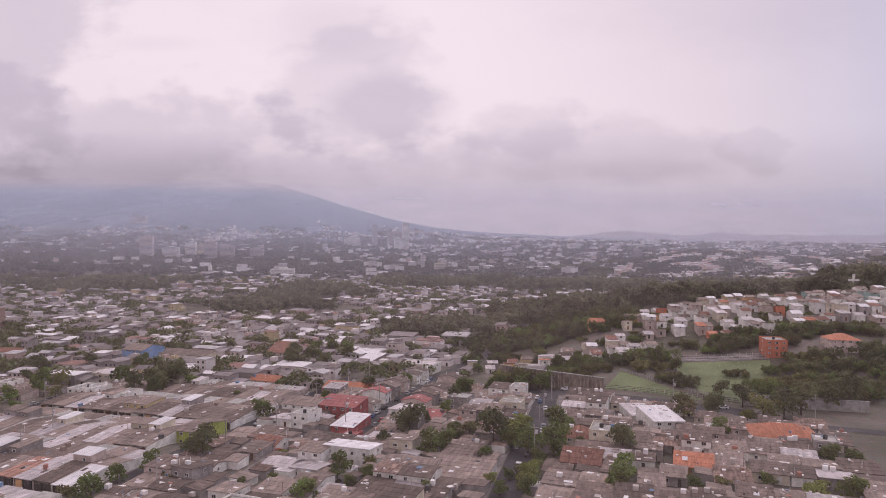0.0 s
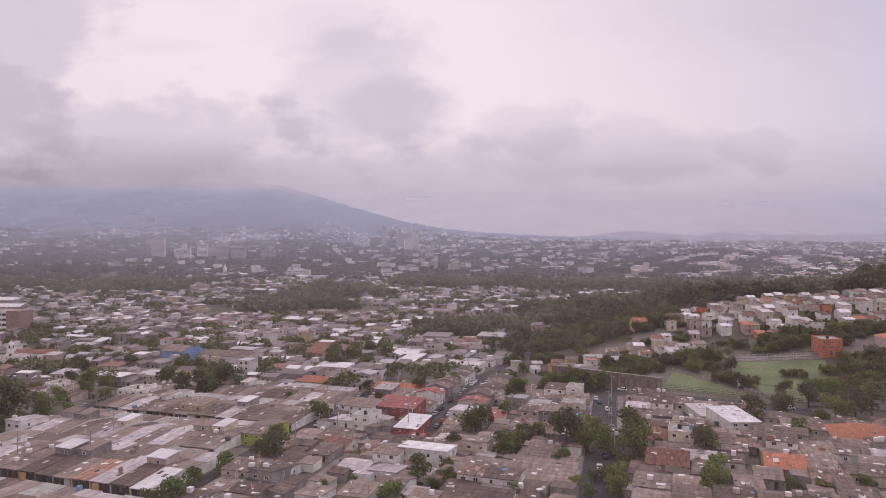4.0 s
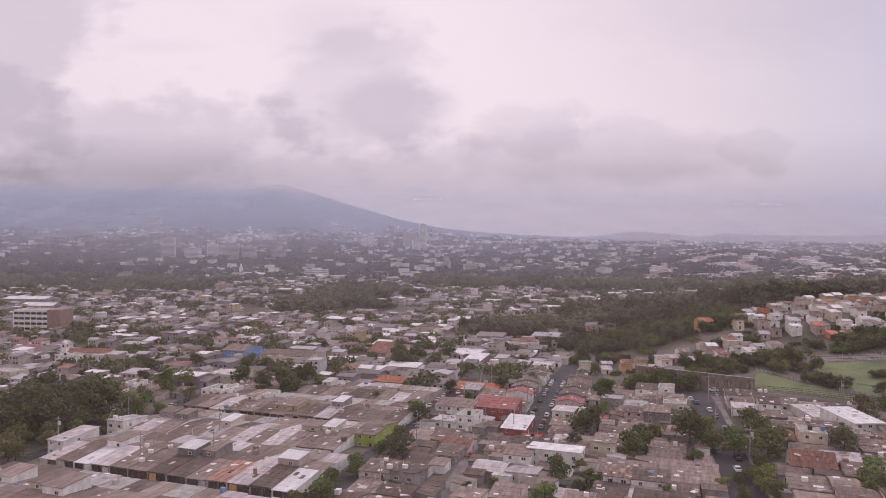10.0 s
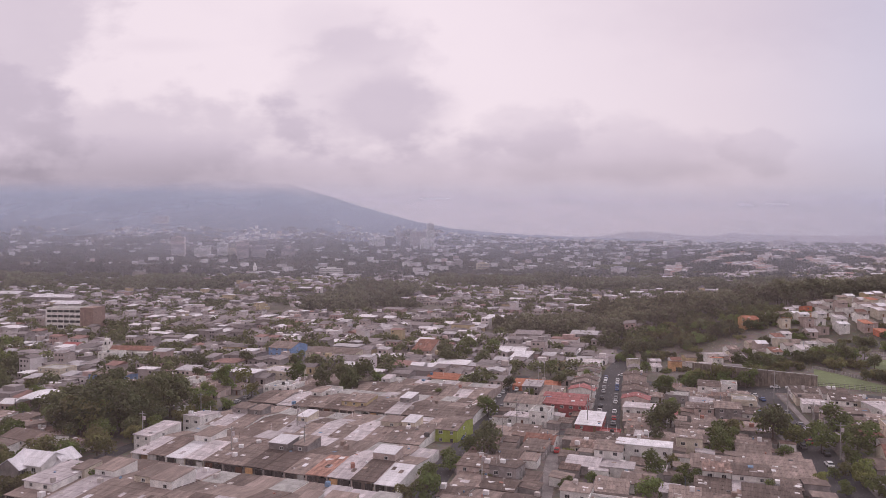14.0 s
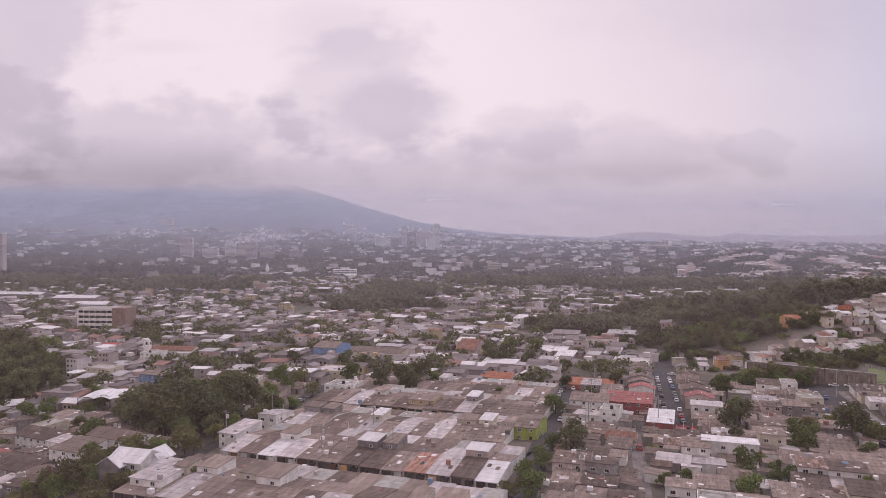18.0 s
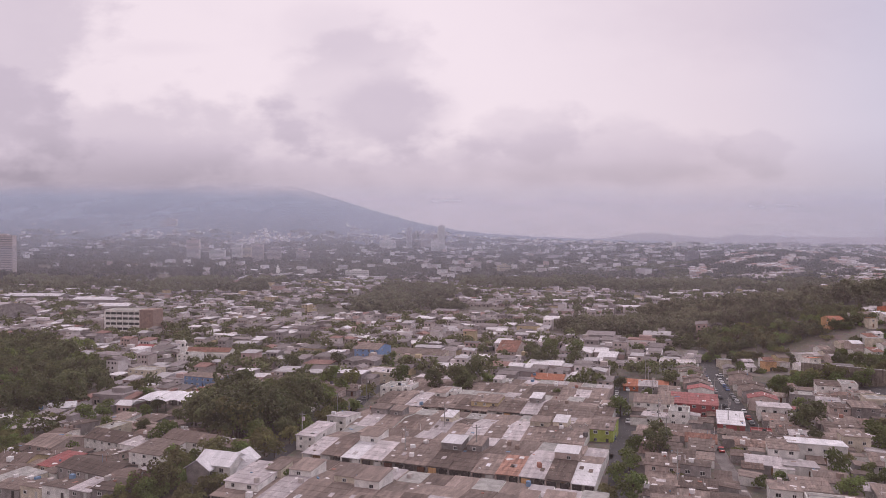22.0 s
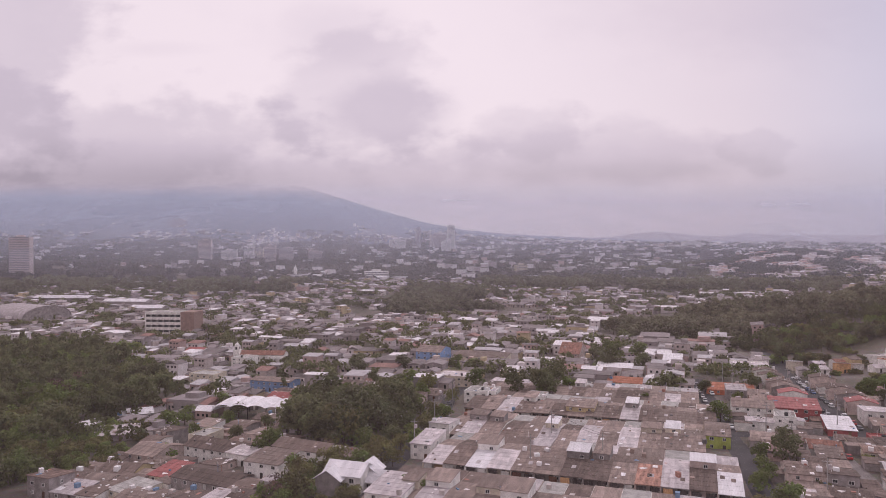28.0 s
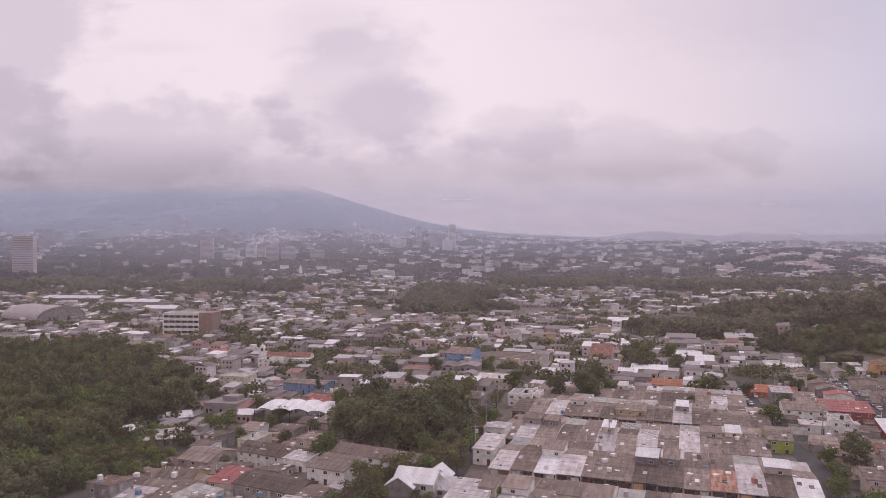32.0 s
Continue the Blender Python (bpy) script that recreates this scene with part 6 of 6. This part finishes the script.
def hill_suburb():
    """Pale houses in rows along the flank of a low hill beyond the woods."""
    rs = np.random.RandomState(61)
    verts, faces, mi = [], [], []

    def add(v, f, m):
        q = len(verts)
        verts.extend(v)
        faces.extend(tuple(k + q for k in ff) for ff in f)
        mi.extend([m] * len(f))

    for j in range(26):
        y = 985 + j * 14.5
        x = 285 + (y - 985) * 0.05
        while x < 640 + (y - 985) * 0.25:
            w = rs.uniform(6, 11)
            z = G(x, y)
            clump = noise.noise((x * 0.018, y * 0.02, 12.0))
            if clump > rs.uniform(-0.06, 0.30):
                d, h = rs.uniform(6, 8), rs.choice((2.6, 3.0, 5.0, 5.4))
                v, f = [], []
                box_geo(v, f, x - w / 2, x + w / 2, y - d / 2, y + d / 2, z - 4, z + h)
                add(v, f[2:], 1)
                for fx in (-0.28, 0.05, 0.3):
                    wx, wz, yw = x + fx * w, z + h - 1.7, y - d / 2 - 0.05
                    add([(wx - 0.6, yw, wz), (wx + 0.6, yw, wz), (wx + 0.6, yw, wz + 1.1), (wx - 0.6, yw, wz + 1.1)], [(0, 1, 2, 3)], 3)
                r = rs.uniform(0.8, 1.6)
                x0, x1, y0, y1 = x - w / 2 - 0.4, x + w / 2 + 0.4, y - d / 2 - 0.4, y + d / 2 + 0.4
                add([(x0, y0, z + h), (x1, y0, z + h), (x1, y1, z + h), (x0, y1, z + h), (x0, y, z + h + r), (x1, y, z + h + r)], [(0, 1, 5, 4), (3, 4, 5, 2), (0, 4, 3), (1, 2, 5)], 0)
                x += w + 0.5
            else:
                r = rs.uniform(4, 7)
                v, f = leaf_cloud(rs, [(x, y, z + r * 0.7, r, r * 0.6), (x + r * 0.7, y, z + r * 0.5, r * 0.7, r * 0.5)], 40, 1.4, True)
                add(v, f, 2)
                x += r * 1.3
    me = bpy.data.meshes.new("town_quarter")
    me.from_pydata(verts, [], faces)
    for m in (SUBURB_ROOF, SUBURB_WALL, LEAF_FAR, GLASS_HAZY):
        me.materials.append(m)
    me.polygons.foreach_set("material_index", mi)
    tagged(new("town_quarter", me), "pale hillside suburb with pinkish houses among trees", "houses", kind="stuff")


SUBURB_ROOF = island_mat("suburb_roofs", ((0.0, (0.36, 0.30, 0.30)), (0.3, (0.46, 0.41, 0.41)), (0.55, (0.36, 0.20, 0.17)), (0.75, (0.70, 0.66, 0.67))))
SUBURB_WALL = island_mat("suburb_walls", ((0.0, (0.78, 0.72, 0.71)), (0.5, (0.66, 0.52, 0.48)), (0.8, (0.50, 0.42, 0.40))))
hill_suburb()
for x0, x1, y0, y1, n in ((690, 960, 1000, 1180, 12), (235, 330, 1120, 1380, 7)):
    for i in range(n):
        woodland("broad", rnd.uniform(x0, x1), rnd.uniform(y0, y1), rnd.uniform(0.7, 1.0), rnd.uniform(0, 360))


# ---------------------------------------------------------------- volcano and far hills
def backdrop_mat(name, stops, lift=0.0, fade=None):
    """Far slope with haze painted in as a glow, paler from the foot to the cloud base, where it dissolves."""
    m = bpy.data.materials.new(name)
    m.use_nodes = True
    nt = m.node_tree
    N, L = nt.nodes.new, nt.links.new
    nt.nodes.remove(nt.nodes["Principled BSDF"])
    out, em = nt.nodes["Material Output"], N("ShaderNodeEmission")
    geo, sep, ramp = N("ShaderNodeNewGeometry"), N("ShaderNodeSeparateXYZ"), N("ShaderNodeValToRGB")
    L(geo.outputs["Position"], sep.inputs[0])

    def calc(op, a, b, c=None):
        n = N("ShaderNodeMath")
        n.operation = op
        for i, v in enumerate((a, b, c)):
            if isinstance(v, (int, float)):
                n.inputs[i].default_value = v
            elif v is not None:
                L(v, n.inputs[i])
        return n.outputs[0]

    def patches(scale, amount):
        nz = N("ShaderNodeTexNoise")
        nz.inputs["Scale"].default_value, nz.inputs["Detail"].default_value = scale, 6
        L(geo.outputs["Position"], nz.inputs["Vector"])
        return calc("MULTIPLY", calc("SUBTRACT", nz.outputs[0], 0.5), amount)

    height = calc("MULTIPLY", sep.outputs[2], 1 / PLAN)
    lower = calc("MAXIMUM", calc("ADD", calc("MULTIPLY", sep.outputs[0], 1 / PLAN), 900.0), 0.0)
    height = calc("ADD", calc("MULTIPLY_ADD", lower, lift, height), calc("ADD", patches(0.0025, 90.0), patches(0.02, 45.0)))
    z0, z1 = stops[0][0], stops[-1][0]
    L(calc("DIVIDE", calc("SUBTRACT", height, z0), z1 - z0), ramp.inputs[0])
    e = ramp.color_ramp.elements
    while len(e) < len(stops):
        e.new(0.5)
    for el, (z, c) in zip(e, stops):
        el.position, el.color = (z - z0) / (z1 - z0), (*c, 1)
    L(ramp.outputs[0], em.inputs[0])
    if fade is None:
        L(em.outputs[0], out.inputs[0])
        return m
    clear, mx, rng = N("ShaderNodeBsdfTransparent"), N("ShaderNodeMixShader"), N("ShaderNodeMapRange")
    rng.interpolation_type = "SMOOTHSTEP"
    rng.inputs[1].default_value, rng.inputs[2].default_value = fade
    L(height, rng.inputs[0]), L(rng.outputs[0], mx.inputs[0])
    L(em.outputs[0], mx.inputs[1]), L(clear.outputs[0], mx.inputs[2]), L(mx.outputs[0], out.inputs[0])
    return m


def volcano_slope():
    """The ground beyond the town, rising to the volcano's outline."""
    xs = np.concatenate([np.linspace(-4200, -2400, 30), np.linspace(-2350, 1400, 180), np.linspace(1450, 4200, 30)])
    ys = np.linspace(2600, 3870, 40)
    verts = [(x, y, G(x, y) + 0.5 + 8 * sm(y, 2700, 3000) * noise.noise((x * 0.006, y * 0.006, 2.0)) * (1 - sm(y, 3500, 3870))) for y in ys for x in xs]
    n = len(xs)
    faces = [(j * n + i, j * n + i + 1, (j + 1) * n + i + 1, (j + 1) * n + i) for j in range(len(ys) - 1) for i in range(n - 1)]
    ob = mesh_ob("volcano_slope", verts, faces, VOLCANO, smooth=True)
    tagged(ob, "wide wooded volcano slope fading into cloud", "mountain", kind="structure")


def ridge(name, heights, y, material, label, foot=-60):
    """A far slope as a solid with a crest given by (x, z)."""
    verts, faces = [], []
    pts = []
    for (x0, z0), (x1, z1) in zip(heights, heights[1:]):
        n = 14
        for i in range(n):
            t = i / n
            x, z = x0 + (x1 - x0) * t, z0 + (z1 - z0) * t
            pts.append((x, z + 5 * noise.noise((x * 0.012, z0 * 0.0, 3.0)) + 2.5 * noise.noise((x * 0.05, 1.0, 7.0))))
    pts.append(heights[-1])
    for x, z in pts:
        verts += [(x, y - (z - foot) * 0.9, foot), (x, y, z), (x, y + 60, foot)]
    for i in range(len(pts) - 1):
        a = i * 3
        faces += [(a, a + 3, a + 4, a + 1), (a + 1, a + 4, a + 5, a + 2)]
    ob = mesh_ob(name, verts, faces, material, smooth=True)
    return tagged(ob, label, "mountain", kind="structure")


# bluish haze is put into these glow colours, paler with height
VOLCANO = backdrop_mat("volcano_haze_glow", ((60, (0.14, 0.142, 0.19)), (110, (0.165, 0.17, 0.23)), (180, (0.215, 0.222, 0.30)), (260, (0.295, 0.292, 0.375)), (330, (0.40, 0.365, 0.44))), 0.10, (265, 372))
HILLS = backdrop_mat("hills_haze_glow", ((13, (0.33, 0.29, 0.355)), (234, (0.43, 0.375, 0.44))))
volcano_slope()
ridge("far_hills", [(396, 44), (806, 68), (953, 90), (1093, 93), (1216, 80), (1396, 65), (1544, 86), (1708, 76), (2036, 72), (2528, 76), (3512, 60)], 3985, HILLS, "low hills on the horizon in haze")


# ---------------------------------------------------------------- haze over the town
def haze_mat(name, dense, foot, top, color):
    """Tinted see-through sheet in place of haze that lets most light through; it thins out at its foot and at its top.
    """
    m = bpy.data.materials.new(name)
    m.use_nodes = True
    nt = m.node_tree
    N, L = nt.nodes.new, nt.links.new
    nt.nodes.remove(nt.nodes["Principled BSDF"])
    tc, sep, nz = N("ShaderNodeTexCoord"), N("ShaderNodeSeparateXYZ"), N("ShaderNodeTexNoise")
    L(tc.outputs["Object"], sep.inputs[0]), L(tc.outputs["Object"], nz.inputs["Vector"])
    nz.inputs["Scale"].default_value, nz.inputs["Detail"].default_value = 0.004, 2.0

    def rng(src, a, b, lo, hi):
        r = N("ShaderNodeMapRange")
        r.interpolation_type = "SMOOTHSTEP"
        r.inputs[1].default_value, r.inputs[2].default_value, r.inputs[3].default_value, r.inputs[4].default_value = a, b, lo, hi
        L(src, r.inputs[0])
        return r.outputs[0]

    def times(a, b):
        n = N("ShaderNodeMath")
        n.operation = "MULTIPLY"
        L(a, n.inputs[0]), L(b, n.inputs[1])
        return n.outputs[0]

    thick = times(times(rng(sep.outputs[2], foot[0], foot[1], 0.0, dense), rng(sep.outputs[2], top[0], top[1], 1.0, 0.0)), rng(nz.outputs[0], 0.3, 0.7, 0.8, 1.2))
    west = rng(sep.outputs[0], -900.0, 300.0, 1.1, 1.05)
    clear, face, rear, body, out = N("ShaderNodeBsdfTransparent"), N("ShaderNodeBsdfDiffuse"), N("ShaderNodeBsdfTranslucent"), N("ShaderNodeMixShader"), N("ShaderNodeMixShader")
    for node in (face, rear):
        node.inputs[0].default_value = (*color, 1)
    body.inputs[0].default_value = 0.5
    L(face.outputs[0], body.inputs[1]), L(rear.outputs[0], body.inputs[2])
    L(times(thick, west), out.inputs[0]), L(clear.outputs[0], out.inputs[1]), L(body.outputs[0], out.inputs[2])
    L(out.outputs[0], nt.nodes["Material Output"].inputs[0])
    return m


def haze_bank(y0, y1, low, high, dense, foot, top, color):
    """A sheet standing in for haze, leaning away from its foot, so that the veil thickens little by little."""
    ny, nx = 24, 24
    verts, faces = [], []
    for j in range(ny + 1):
        t = j / ny
        y = y0 + (y1 - y0) * t
        half = 0.75 * y + 120
        for i in range(nx + 1):
            u = i / nx * 2 - 1
            verts.append((-85 + u * (half + 85), y + 0.10 * half * u * u, low + (high - low) * t))
    for j in range(ny):
        for i in range(nx):
            a = j * (nx + 1) + i
            faces.append((a, a + 1, a + nx + 2, a + nx + 1))
    ob = mesh_ob("haze", verts, faces, haze_mat("haze_sheet", dense, foot, top, color), smooth=True)
    tagged(ob, "thin tinted sheet standing in for haze over the town", "haze", kind="stuff")


# haze tints given to the sheets: warm for the near ones, bluish further off
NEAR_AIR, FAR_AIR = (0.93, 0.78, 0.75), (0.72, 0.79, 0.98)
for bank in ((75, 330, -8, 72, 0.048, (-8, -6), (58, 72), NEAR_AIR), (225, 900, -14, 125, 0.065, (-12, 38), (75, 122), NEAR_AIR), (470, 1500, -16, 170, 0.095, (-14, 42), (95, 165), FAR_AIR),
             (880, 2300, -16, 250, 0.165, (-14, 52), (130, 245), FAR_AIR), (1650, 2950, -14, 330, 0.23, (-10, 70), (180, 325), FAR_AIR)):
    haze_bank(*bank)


# ---------------------------------------------------------------- loose things on the roofs
LITTER_MAT = island_mat("loose_roof_things", ((0.0, (0.74, 0.70, 0.70)), (0.36, (0.45, 0.40, 0.38)), (0.54, (0.10, 0.09, 0.09)), (0.68, (0.27, 0.20, 0.17)), (0.82, (0.36, 0.17, 0.13)), (0.88, (0.15, 0.24, 0.36)), (0.92, (0.75, 0.74, 0.74))))


def roof_litter():
    """Boards, sheets, tins and bricks, one mass for each stretch of the town."""
    rnd = random.Random(77)
    cells = collections.defaultdict(list)
    for place, turn in LITTER:
        cells[int(place.x // 70), int(place.y // 60)].append((place, turn))
    for key, items in sorted(cells.items()):
        verts, faces = [], []
        for p, turn in items:
            kind = rnd.random()
            if kind < 0.45:      # loose sheet or board
                w, d, h = rnd.uniform(0.5, 1.3), rnd.uniform(0.5, 2.2), 0.06
            elif kind < 0.8:     # bricks, tins, boxes
                w, d, h = rnd.uniform(0.2, 0.6), rnd.uniform(0.2, 0.6), rnd.uniform(0.15, 0.5)
            elif kind < 0.92:    # tank or small shed
                w, d, h = rnd.uniform(0.8, 1.3), rnd.uniform(0.8, 1.3), rnd.uniform(0.7, 1.2)
            else:                # post
                w, d, h = 0.08, 0.08, rnd.uniform(1.0, 2.2)
            n = len(verts)
            box_geo(verts, faces, -w / 2, w / 2, -d / 2, d / 2, -0.15, h)
            c, s = math.cos(turn), math.sin(turn)
            verts[n:] = [(p.x + x * c - y * s, p.y + x * s + y * c, p.z + z) for x, y, z in verts[n:]]
        ob = mesh_ob("roof_litter", verts, faces, LITTER_MAT)
        tagged(ob, "loose boards, sheets and tins lying on the roofs", "clutter", kind="stuff")


roof_litter()
# the plan grows to its true size
for ob in list(scene.objects):
    if ob.parent is None and ob.type in ("MESH", "EMPTY", "CURVE", "FONT"):
        ob.matrix_basis = Matrix.Scale(PLAN, 4) @ ob.matrix_basis
